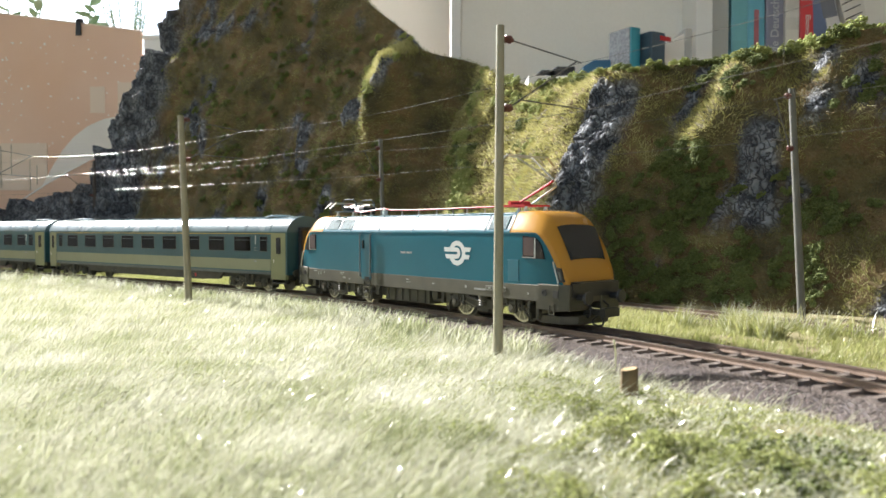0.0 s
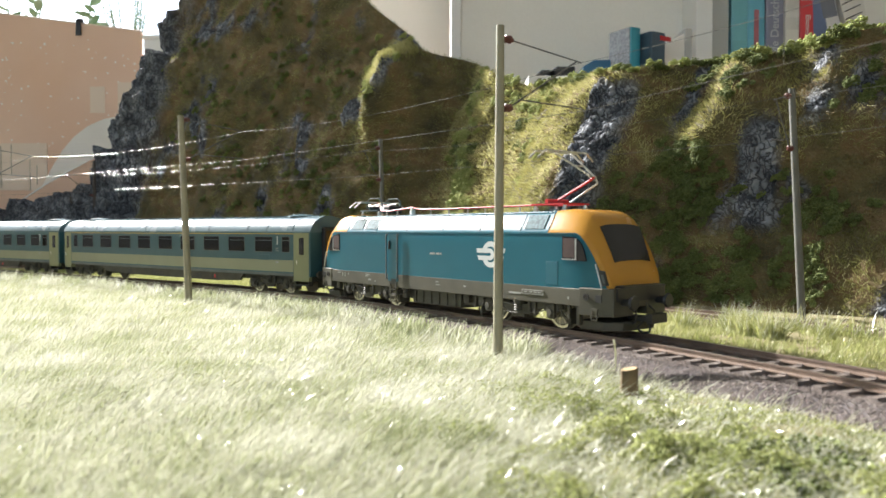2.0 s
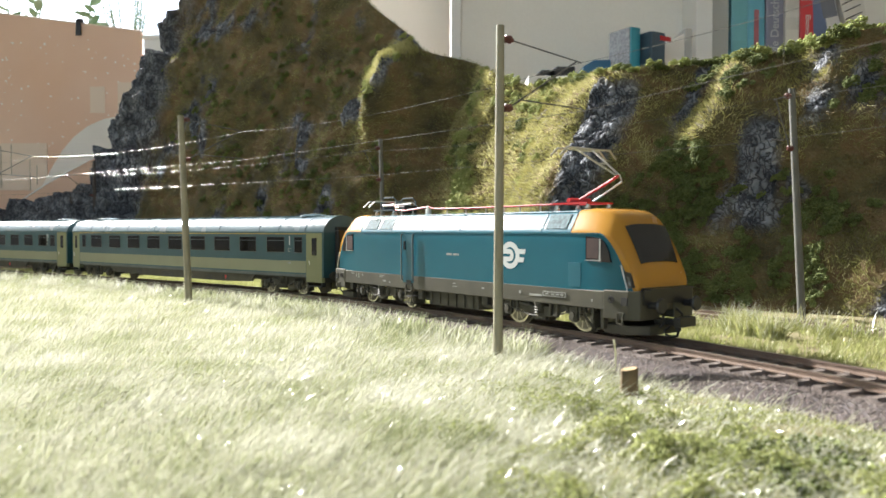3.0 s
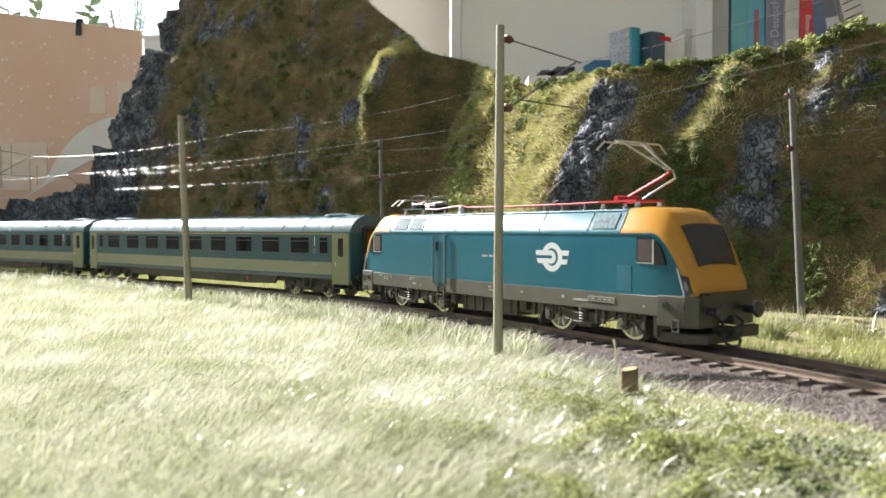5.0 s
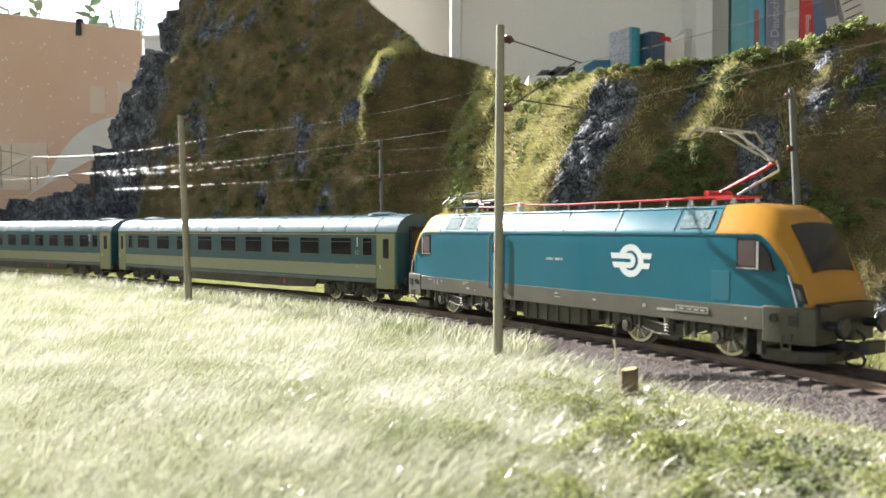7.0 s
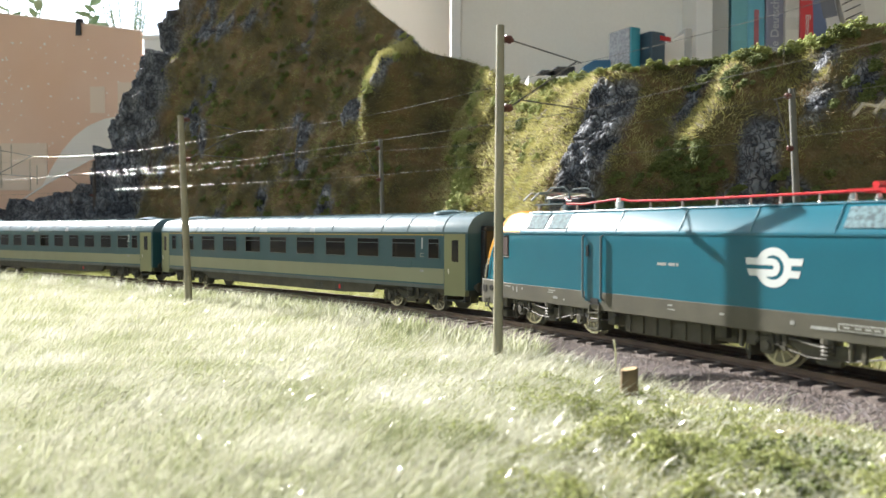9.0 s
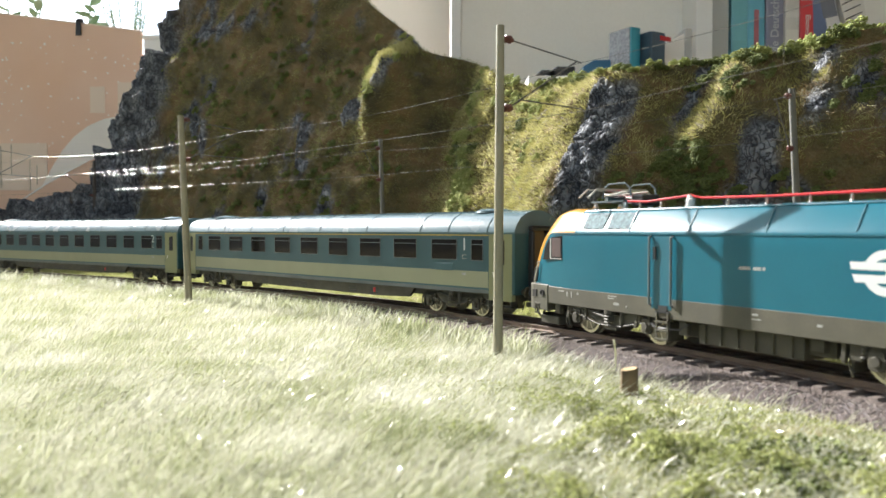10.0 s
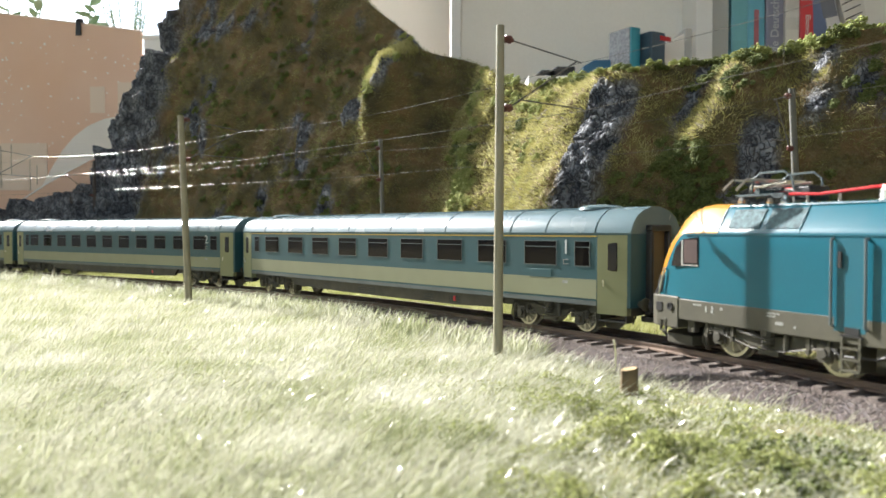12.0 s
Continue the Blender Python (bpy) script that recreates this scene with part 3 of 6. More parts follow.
def hill_cover():
    r = np.random.default_rng(31)
    # turf fibres, standing out from the slope
    n = 330000
    i, j = r.integers(2, HM - 3, n), r.integers(1, HN - 2, n)
    w = HS[j]
    keep = (r.random(n) < np.where(w > -330, 1.0, 0.75)) & (w > -860) & (w < 130)
    i, j = i[keep], j[keep]
    k = i * HN + j
    keep = HROCK[k] < 0.35 + 0.25 * r.random(len(k))
    i, j, k = i[keep], j[keep], k[keep]
    e1, e2 = HV[k + 1] - HV[k - 1], HV[k + HN] - HV[k - HN]
    nor = np.cross(e1, e2)
    nor /= np.linalg.norm(nor, axis=1)[:, None] + 1e-9
    nor[(nor[:, 1] > 0.2) & (nor[:, 2] < 0)] *= -1
    f = r.random((len(k), 2))
    roots = HV[k] + (HV[k + 1] - HV[k]) * f[:, :1] + (HV[k + HN] - HV[k]) * f[:, 1:] - nor * 0.5
    patch = fbm(roots / 24 + 11, 3)
    w = HS[j]
    # paler fibres paint the sunlit slope and the sun grazing the cliff's upper half
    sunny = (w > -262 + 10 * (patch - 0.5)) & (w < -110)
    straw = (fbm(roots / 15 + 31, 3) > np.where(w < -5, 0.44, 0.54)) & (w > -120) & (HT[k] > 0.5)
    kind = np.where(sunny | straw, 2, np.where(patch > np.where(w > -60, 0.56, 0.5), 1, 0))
    direction = nor * 0.8 + np.array((0, 0, 0.35))
    for q, nm, length, mat, lab in ((0, "hill_turf", (1.6, 4.2), M_TURF, "short olive brown turf fibres on the slope"), (1, "hill_grass", (2.2, 5.6), M_HILLGRASS, "longer green and straw fibres on the slope"), (2, "hill_sunlit_straw", (2.4, 6.2), M_SUNGRASS, "yellow green and straw fibres, paler where the slope is sunlit")):
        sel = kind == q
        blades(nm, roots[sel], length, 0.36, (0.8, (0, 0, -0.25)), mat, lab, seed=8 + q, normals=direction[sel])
    # straw standing out along the buttress ridge, its pale tint painting the sunlit edge
    n = 5200
    t = 0.72 + 0.27 * r.random(n)
    ss = -316 - 26 * (1 - t) / 0.27 + 6 * r.normal(size=n)
    ii = np.searchsorted(HT.reshape(HM, HN)[:, 0], t).clip(1, HM - 2)
    jj = np.searchsorted(HS[:HN], ss).clip(1, HN - 2)
    blades("sunlit_ridge_straw", HV[ii * HN + jj] + r.normal(size=(n, 3)) * (1.0, 1.0, 0.6), (2.5, 7.5), 0.4, (0.9, (-0.35, -0.2, 0.1)), M_SUNGRASS, "straw fibres along the rocky ridge, pale as in sunlight", seed=23)
    # foam bushes along the crest and down the faces
    k = 0
    for s in np.arange(-170, 96, 5.2):
        q = on_hill(s + r.uniform(-3, 3), r.uniform(0.96, 1.03))
        # pale foam paints the sun on many of the crest bushes
        pale = r.random() < 0.6
        bush(*q, r.uniform(5.5, 9.5) if s < -30 else r.uniform(7, 13), BUSH_SUNLIT if pale else BUSH_DARK, k, "pale green foam bush on the crest" if pale else "dark green foam bush on the crest")
        k += 1
    for s0, t0, num, spread in ((-50, 0.5, 26, 10), (-36, 0.42, 26, 10), (-48, 0.93, 6, 8), (-34, 0.86, 9, 8), (-70, 0.28, 16, 9), (-45, 0.18, 14, 16), (-62, 0.12, 10, 14), (27, 0.78, 14, 9), (38, 0.9, 16, 9), (46, 0.62, 10, 10), (34, 0.3, 8, 10), (-70, 0.1, 30, 14), (-40, 0.1, 34, 16), (-5, 0.12, 30, 14), (22, 0.16, 24, 12), (5, 0.36, 16, 9), (-52, 0.3, 20, 10), (-10, 0.13, 8, 20), (55, 0.35, 8, 14), (-216, 0.45, 26, 9), (-236, 0.62, 26, 8), (-205, 0.30, 16, 12), (-190, 0.92, 18, 16), (-240, 0.85, 20, 9), (-165, 0.9, 14, 12), (-150, 0.55, 8, 12), (-365, 0.86, 7, 8), (-325, 0.82, 12, 9), (-400, 0.8, 6, 24), (-450, 0.6, 40, 46), (-560, 0.4, 36, 40), (-500, 0.8, 40, 40), (-300, 0.4, 10, 30), (-370, 0.3, 40, 40), (-480, 0.25, 40, 50), (-620, 0.6, 12, 20)):
        for _ in range(num):
            q = on_hill(s0 + r.normal() * spread * 0.7, np.clip(t0 + r.normal() * 0.07, 0.03, 1.0))
            # pale foam also stands for sunlight on the open flank and the far buttress
            pale = (-245 < s0 < -140 or s0 in (-365, -325)) and r.random() < 0.85
            h = float(line(s0)[1])
            if (s0 < -245 and s0 not in (-365, -325)) or t0 < 0.2 or s0 in (5, -52):
                low_growth(*q, r.uniform(3.0, 7.5), BUSH_DARK, k, 0.7, (math.sin(h), -math.cos(h), 0.9))
                k += 1
                continue
            bush(*q, r.uniform(4.0, 9.0), BUSH_SUNLIT if pale else BUSH_DARK, k, "pale green foam bush on the slope" if pale else "dark green foam bush on the slope", 0.7, (math.sin(h), -math.cos(h), 0.9))
            k += 1
    grow("hill_scrub", M_FOAM, "dark green foam scrub over the slopes", "scrub")


hill_cover()


def moss_amount(x, y):
    """Where the foreground is mossy rather than long grass: towards the outer end of the near meadow."""
    return np.clip((x - 2 - 0.16 * (y - 190)) / 45, 0, 1) * np.clip((262 - y) / 45, 0, 1)


def lawn():
    r = np.random.default_rng(21)
    # the meadow on the inner side of the bend
    n = 600000
    y = 92 + 650 * r.random(n) ** 1.7
    x = (-0.64 + 1.3 * r.random(n)) * (y + 20)
    d = side_of_track(x, y)
    patch = fbm(np.stack([x / 22, y / 22, 0 * x], 1), 3)
    bare = moss_amount(x, y)
    keep = (d < -21 - 9 * patch) & (patch > 0.12) & (r.random(n) > 0.72 * bare)
    x, y, bare = x[keep], y[keep], bare[keep]
    roots = np.stack([x, y, ground_z(x, y) - 0.4], 1)
    short = r.random(len(x)) < 0.3 + bare * 0.66
    blades("meadow_grass", roots[~short], (2.2, 7.2), 0.22, (0.9, (0.5, -0.1, 0)), M_GRASS, "pale sunlit fibre grass of the meadow", seed=5)
    blades("meadow_undergrowth", roots[short], (0.9, 2.8), 0.26, (1.1, (0.2, -0.1, 0)), M_SHORT, "short green fibres under the meadow grass", seed=9)
    far = (r.random(len(x)) < 0.13 - 0.06 * bare) & (y > 128)
    blades("meadow_stems", roots[far], (3.5, 10), 0.22, (0.75, (0.75, -0.15, 0)), M_STEM, "long glossy pale stems leaning over the meadow", seed=17)
    # moss and foam crumbs in front
    n = 190000
    y = 95 + 165 * r.random(n)
    x = (-0.1 + 0.85 * r.random(n)) * (y + 10)
    d = side_of_track(x, y)
    lump = fbm(np.stack([x / 11, y / 11, 0 * x + 8], 1), 3)
    keep = (d < -25 - 5 * lump) & (lump > 0.4) & (r.random(n) < 0.04 + moss_amount(x, y) * 0.95)
    x, y, lump = x[keep], y[keep], lump[keep]
    z = ground_z(x, y) + np.clip(lump - 0.4, 0, 1) * 17 * r.random(len(x)) ** 0.6 * np.clip((-side_of_track(x, y) - 34) / 32, 0.1, 1)
    pts = np.stack([x, y, z], 1)
    half = r.random(len(x)) < 0.5
    tagged(new("moss", crumb_mesh("moss", pts[half], 0.34, M_FOAM_PALE, 3, 4)), "pale green moss crumbs on the ground", "moss", kind="stuff")
    tagged(new("moss", crumb_mesh("moss", pts[~half], 0.36, M_MOSS, 4, 4)), "green foam crumbs on the ground", "moss", kind="stuff")
    # short glossy fibres strewn over the moss, in any direction
    n = 42000
    y = 112 + 190 * r.random(n)
    x = (-0.64 + 1.29 * r.random(n)) * (y + 10)
    sel = side_of_track(x, y) < -32
    x, y = x[sel], y[sel]
    blades("loose_fibres", np.stack([x, y, ground_z(x, y) + 1.2 + 2.2 * r.random(len(x))], 1), (0.6, 1.7), 0.2, (2.6, (0.2, -0.2, 0)), M_STEM, "short glossy loose fibres on moss and grass", seed=44)
    # long loose stems at the meadow's edge and in tufts by the tracks
    n = 9000
    s = -640 + 680 * r.random(n)
    d = -25 - 12 * r.random(n) ** 2
    pos, _ = line(s, d)
    blades("edge_stems", np.stack([pos[:, 0], pos[:, 1], ground_z(pos[:, 0], pos[:, 1])], 1), (5, 13), 0.34, (0.9, (0.3, -0.1, 0)), M_GRASS, "long pale stems along the meadow edge", seed=14)
    tufts = []
    for s0, d0, rad, num in ((72, 64, 5, 260), (62, 68, 6, 380), (52, 72, 6, 340), (44, 76, 5, 200), (30, 66, 5, 160), (84, 80, 4, 90), (112, 88, 7, 190), (124, 90, 8, 220), (138, 84, 7, 200), (104, 94, 6, 120), (150, 80, 8, 160), (128, 102, 8, 150), (150, 100, 9, 160), (172, 96, 9, 160), (100, 104, 6, 90), (60, 100, 7, 140), (74, 102, 7, 140), (88, 100, 7, 150), (112, 104, 7, 150), (-20, 60, 6, 120), (160, 60, 8, 120)):
        a, q = r.random(num) * 6.28, r.random(num) ** 0.7 * rad
        p, h = line(s0 + q * np.cos(a), d0 + q * np.sin(a))
        tufts.append(p)
    p = np.concatenate(tufts)
    root = np.stack([p[:, 0], p[:, 1], ground_z(p[:, 0], p[:, 1]) - 0.3], 1)
    pale = r.random(len(p)) < 0.3
    blades("tufts", root[~pale], (7, 15), 0.34, (0.9, (0.15, -0.05, 0)), M_SHORT, "upright bright green tufts between the tracks", seed=15)
    blades("pale_tufts", root[pale], (8, 17), 0.22, (0.8, (0.2, -0.05, 0)), M_STEM, "tall pale straw tufts between the tracks", seed=16)
    # the strip between both tracks
    n = 110000
    s = -700 + 1010 * r.random(n)
    d = 24 + 88 * r.random(n)
    pos, h = line(s, d)
    patch = fbm(np.stack([pos[:, 0] / 16, pos[:, 1] / 16, 0 * s + 3], 1), 3)
    pos = pos[patch > 0.36]
    roots = np.stack([pos[:, 0], pos[:, 1], ground_z(pos[:, 0], pos[:, 1]) - 0.4], 1)
    blades("verge_grass", roots, (1.6, 5.6), 0.26, (0.8, (0.2, -0.05, 0)), M_SHORT, "short yellow green grass between both tracks", seed=6)
    # bushes of foam in the near moss
    near = [(r.normal(66, 11), r.normal(150, 7), r.uniform(5, 10)) for _ in range(26)] + [(r.normal(38, 14), r.normal(150, 16), r.uniform(2.5, 5)) for _ in range(22)] + [(r.normal(11, 4), r.normal(208, 4), r.uniform(3, 5.5)) for _ in range(7)] + [(r.normal(60, 22), r.normal(184, 7), r.uniform(1.6, 3)) for _ in range(12)]
    for x, y, size in near:
        z = float(ground_z(np.array([float(x)]), np.array([float(y)]))[0])
        if size < 5.5:
            low_growth(x, y, z - 1, size, BUSH_MID, int(x), 0.55)
        else:
            bush(x, y, z - 1, size, BUSH_MID if size < 8 else BUSH_DARK, int(x), "crumbly green foam bush in the near moss", 0.6)
    grow("near_scrub", M_MOSS, "low green foam scrub in the near moss", "scrub")


BUSH_MID = [bush_mesh(90 + k, M_MOSS, 900) for k in range(3)]
lawn()


def stump():
    t = thing("tree_stump", "short sawn tree stump with brown bark", "tree stump", 52.5, 216, -9)
    r = random.Random(2)
    ring = [(math.cos(a) * (2.35 + r.uniform(-0.25, 0.25)), math.sin(a) * (2.35 + r.uniform(-0.25, 0.25))) for a in [2 * math.pi * k / 14 for k in range(14)]]
    part("trunk", Geo().loft([[(x * f, y * f, z + 0.5 * (z > 7) * x / 3) for x, y in ring] for f, z in ((1.35, 0), (1.08, 2), (1.0, 4), (0.98, 6.0), (1.0, 8.2))]), M_WOOD, t, smooth=True)
    part("cut_face", Geo().loft([[(x * 0.9, y * 0.9, z + 0.5 * x / 3) for x, y in ring] for z in (8.15, 8.35)]), M_CUT, t, "pale sawn face")
    tw = solid("twig", Geo().tube([(47, 232, -6), (51, 226, -2), (50, 222, 3), (49, 220, 7)], 0.3, 5), M_STEM, "thin pale green twig standing in the grass", "twig")


stump()


# ---- tracks ----
RAIL_H, GAUGE = 2.3, 16.5


def sweep(offsets, s0, s1, step, zshift=0.0):
    """A profile of (offset, height) swept along the line."""
    ss = np.arange(s0, s1 + step, step)
    rings = []
    for s in ss:
        rings.append([])
        for d, z in offsets:
            p, h = line(s, d)
            rings[-1].append((p[0], p[1], z + zshift))
    return Geo().loft(rings)


def track(d0, z0, s0, s1, label):
    t = thing("track", label, "track")
    for sgn in (-1, 1):
        c = d0 + sgn * (GAUGE / 2 + 0.4)
        prof = [(-1.0, -2.3), (1.0, -2.3), (1.0, -1.9), (0.25, -1.6), (0.25, -0.75), (0.45, -0.6), (0.45, -0.06), (-0.45, -0.06), (-0.45, -0.6), (-0.25, -0.75), (-0.25, -1.6), (-1.0, -1.9)]
        rail = part("rail", sweep([(c + a, b) for a, b in prof], s0, s1, 14, z0), M_RAIL_SIDE, t)
        part("rail_head", sweep([(c - 0.42, -0.06), (c + 0.42, -0.06), (c + 0.32, 0), (c - 0.32, 0)], s0, s1, 14, z0), M_RAIL_TOP, rail, "polished running surface")
    tie = mesh_of("sleeper", Geo().prism([(-1.4, -2.6), (1.4, -2.6), (1.15, 0), (-1.15, 0)], "y", -15.5, 15.5)
                  .box(-1.0, -10.2, 0, 1.0, -9.3, 0.55).box(-1.0, -8.0, 0, 1.0, -7.1, 0.55).box(-1.0, 7.1, 0, 1.0, 8.0, 0.55).box(-1.0, 9.3, 0, 1.0, 10.2, 0.55))
    tie.materials.append(M_SLEEPER)
    r = random.Random(4)
    for s in np.arange(s0 + 3, s1, 7.6):
        p, h = line(s, d0)
        part("sleeper", tie, M_SLEEPER, t, m=pose(p[0] * U, p[1] * U, (z0 - 2.35) * U, 0, 0, math.degrees(h) + r.uniform(-0.8, 0.8)))
    bed = sweep([(d0 - 28, -10), (d0 - 19, -3.9), (d0 + 19, -3.9), (d0 + 28, -10)], s0, s1, 16, z0)
    tagged(part("ballast_bed", bed, M_BALLAST, None), "grey brown ballast bed", "ballast", kind="structure")
    return t


track(0.0, 0.0, -1150, 300, "curved model track with rusty rails and dark sleepers")
track(125.0, -4.5, -1150, 300, "second model track along the foot of the hill")


def stones(d0, z0, count, s0, s1, seed, size):
    r = np.random.default_rng(seed)
    s, d = s0 + (s1 - s0) * r.random(count), (r.random(count) - 0.5) * 56
    z = np.interp(np.abs(d), [0, 19, 28], [-3.7, -3.6, -9.2]) + z0 + r.random(count) * 0.4
    pos, h = line(s, d0 + d)
    c = np.concatenate([pos, z[:, None]], 1)
    o = np.array([(1, 0, 0), (-1, 0, 0), (0, 1, 0), (0, -1, 0), (0, 0, 1), (0, 0, -1)], float)
    v = c[:, None, :] + o[None] * (size * (0.5 + r.random((count, 6, 1)))) + (r.random((count, 6, 3)) - 0.5) * size * 0.7
    f = np.array([(0, 2, 4), (2, 1, 4), (1, 3, 4), (3, 0, 4), (2, 0, 5), (1, 2, 5), (3, 1, 5), (0, 3, 5)])
    faces = (np.arange(count) * 6)[:, None, None] + f[None, :4]
    tagged(new("ballast_stones", raw_mesh("ballast_stones", v.reshape(-1, 3), faces.reshape(-1, 3), M_STONE)), "loose grey and reddish ballast stones", "ballast", kind="stuff")


stones(0.0, 0.0, 130000, -330, 250, 11, 0.3)
stones(125.0, -4.5, 12000, -250, 200, 12, 0.6)


# ---- the train ----
def loco_paint():
    """Turquoise sides, amber cab ends and roof caps, grey frame: paint masks in the body's own space."""
    m = material("loco_paint", (0.0135, 0.108, 0.152), 0.24, var=0.05, scale=0.02, fine=0.0007, spec=0.3)
    n, l = m.node_tree.nodes, m.node_tree.links
    b = n["Principled BSDF"]
    blue = b.inputs["Base Color"].links[0].from_socket
    tc = n.new("ShaderNodeTexCoord")
    sep = n.new("ShaderNodeSeparateXYZ")
    l.new(tc.outputs["Object"], sep.inputs[0])

    def math_node(op, a, c=None, clamp=False):
        x = n.new("ShaderNodeMath")
        x.operation, x.use_clamp = op, clamp
        for i, v in enumerate((a, c)):
            if v is None:
                continue
            if isinstance(v, (int, float)):
                x.inputs[i].default_value = v
            else:
                l.new(v, x.inputs[i])
        return x.outputs[0]

    ax, z = math_node("ABSOLUTE", sep.outputs["X"]), sep.outputs["Z"]
    fall = math_node("MAXIMUM", math_node("DIVIDE", math_node("SUBTRACT", 0.0373, z), 0.0203), 0.0)
    edge = math_node("ADD", math_node("MULTIPLY", math_node("POWER", fall, 0.62), 0.0136), 0.0885)
    cab = math_node("GREATER_THAN", ax, edge)
    cap = math_node("MULTIPLY", math_node("GREATER_THAN", ax, 0.0745), math_node("GREATER_THAN", z, 0.0373))
    amber = math_node("MAXIMUM", cab, cap)
    mix = n.new("ShaderNodeMix")
    mix.data_type = "RGBA"
    l.new(amber, mix.inputs["Factor"])
    l.new(blue, mix.inputs["A"])
    mix.inputs["B"].default_value = (0.40, 0.20, 0.032, 1)
    l.new(mix.outputs["Result"], b.inputs["Base Color"])
    return m


M_LOCO = loco_paint()
M_FRAME = material("frame_grey", (0.072, 0.068, 0.047), 0.55, var=0.12, scale=0.01, bump=0.1)
M_UNDER = material("underframe_grey", (0.06, 0.055, 0.038), 0.6, var=0.15, scale=0.006, bump=0.15)
M_GLASS = material("dark_glazing", (0.014, 0.014, 0.016), 0.1, var=0.05, spec=0.35)
M_PANE = material("coach_pane", (0.008, 0.007, 0.007), 0.06, var=0.1, spec=0.16)
M_WHEEL = material("wheel_steel", (0.26, 0.24, 0.19), 0.45, metal=0.6, var=0.1, scale=0.004)
M_TYRE = material("bright_tyre", (0.62, 0.58, 0.48), 0.3, metal=1.0, var=0.05)
M_RED = material("red_roof_line", (0.55, 0.02, 0.025), 0.4, var=0.06)
M_CHROME = material("panto_metal", (0.62, 0.6, 0.56), 0.28, metal=1.0, var=0.06)
M_WHITE_PRINT = material("white_print", (0.56, 0.6, 0.6), 0.5, var=0.03)
M_LOCO_BLUE = material("turquoise_paint", (0.0135, 0.108, 0.152), 0.32, var=0.05, scale=0.02)
M_GRILLE = material("roof_grille", (0.085, 0.165, 0.19), 0.75, var=0.35, scale=0.0012, fine=0.0004, bump=0.9)
M_ROOF = material("coach_roof_grey", (0.10, 0.16, 0.185), 0.26, var=0.06, scale=0.02)
M_COACH = material("coach_blue", (0.024, 0.08, 0.096), 0.42, var=0.05, scale=0.02)
M_COACH_CREAM = material("coach_cream", (0.235, 0.245, 0.155), 0.45, var=0.05, scale=0.02)
M_DOOR = material("coach_door_olive", (0.22, 0.23, 0.12), 0.45, var=0.05, scale=0.02)
M_STRIPE = material("class_stripe", (0.42, 0.30, 0.06), 0.45, var=0.04)
M_COACH_GREY = material("coach_sill_grey", (0.10, 0.12, 0.12), 0.5, var=0.1, scale=0.01)
M_SALOON = material("saloon_interior", (0.045, 0.018, 0.013), 0.7, var=0.2, scale=0.006)


def body_ring(x, w, zb, zg, zr):
    """Cross-section: side, cant rail, sloping shoulder, nearly flat roof."""
    h = zr - zg
    half = [(w, zb), (w, zb + 0.35 * (zg - zb)), (w, zb + 0.8 * (zg - zb)), (w, zg), (w - 0.25, zg + 0.1 * h), (w - 0.9, zg + 0.22 * h), (w - 4.2, zg + 0.82 * h), (w - 5.2, zg + 0.93 * h), (w - 6.6, zg + h * 0.985), (w * 0.3, zg + h)]
    return [(x, y, z) for y, z in half] + [(x, -y, z) for y, z in half[::-1]]


def wheelset(parent, x, r, mount, y=0):
    """Axle with two wheels under a thing, turning about its own centre."""
    ax = part("wheelset", Geo().cyl((0, -9, 0), (0, 9, 0), 1.2, 8), M_UNDER, parent, m=pose(x * U, y * U, r * U))
    for sgn in (-1, 1):
        prof = [(0, r * 0.3), (0.1, r * 0.32), (0.5, r * 0.36), (0.5, r * 0.75), (0.0, r * 0.8), (0.0, r * 0.98), (-1.9, r), (-2.0, r + 0.75), (-2.5, r + 0.7), (-2.6, r * 0.7), (-2.2, r * 0.3)]
        w = part("wheel", Geo().lathe((0, sgn * 9.6, 0), (0, sgn, 0), prof, 28), M_WHEEL, ax, smooth=True)
        w["label"] = "steel spoked wheel"
        g = Geo()
        for k in range(10):
            a = 2 * math.pi * k / 10
            g.cyl((math.cos(a) * r * 0.3, sgn * 10.1, math.sin(a) * r * 0.3), (math.cos(a) * r * 0.8, sgn * 9.9, math.sin(a) * r * 0.8), 0.35, 5)
        g.lathe((0, sgn * 9.5, 0), (0, sgn, 0), [(-0.1, r * 0.84), (0.12, r * 0.84), (0.12, r * 0.97), (-0.1, r * 0.97)], 28)
        part("tyre", g, M_TYRE, ax, "worn bright tyre and spokes")
    mount.append((ax, x, y, r))
    return ax


WHEELS = {}


def text_mesh(words, size, depth=0.06):
    c = bpy.data.curves.new("lettering", "FONT")
    c.body, c.size, c.align_x, c.align_y, c.extrude = words, size * U, "CENTER", "CENTER", depth * U
    ob = bpy.data.objects.new("lettering", c)
    scene.collection.objects.link(ob)
    me = bpy.data.meshes.new_from_object(ob.evaluated_get(bpy.context.evaluated_depsgraph_get()))
    bpy.data.objects.remove(ob)
    return me


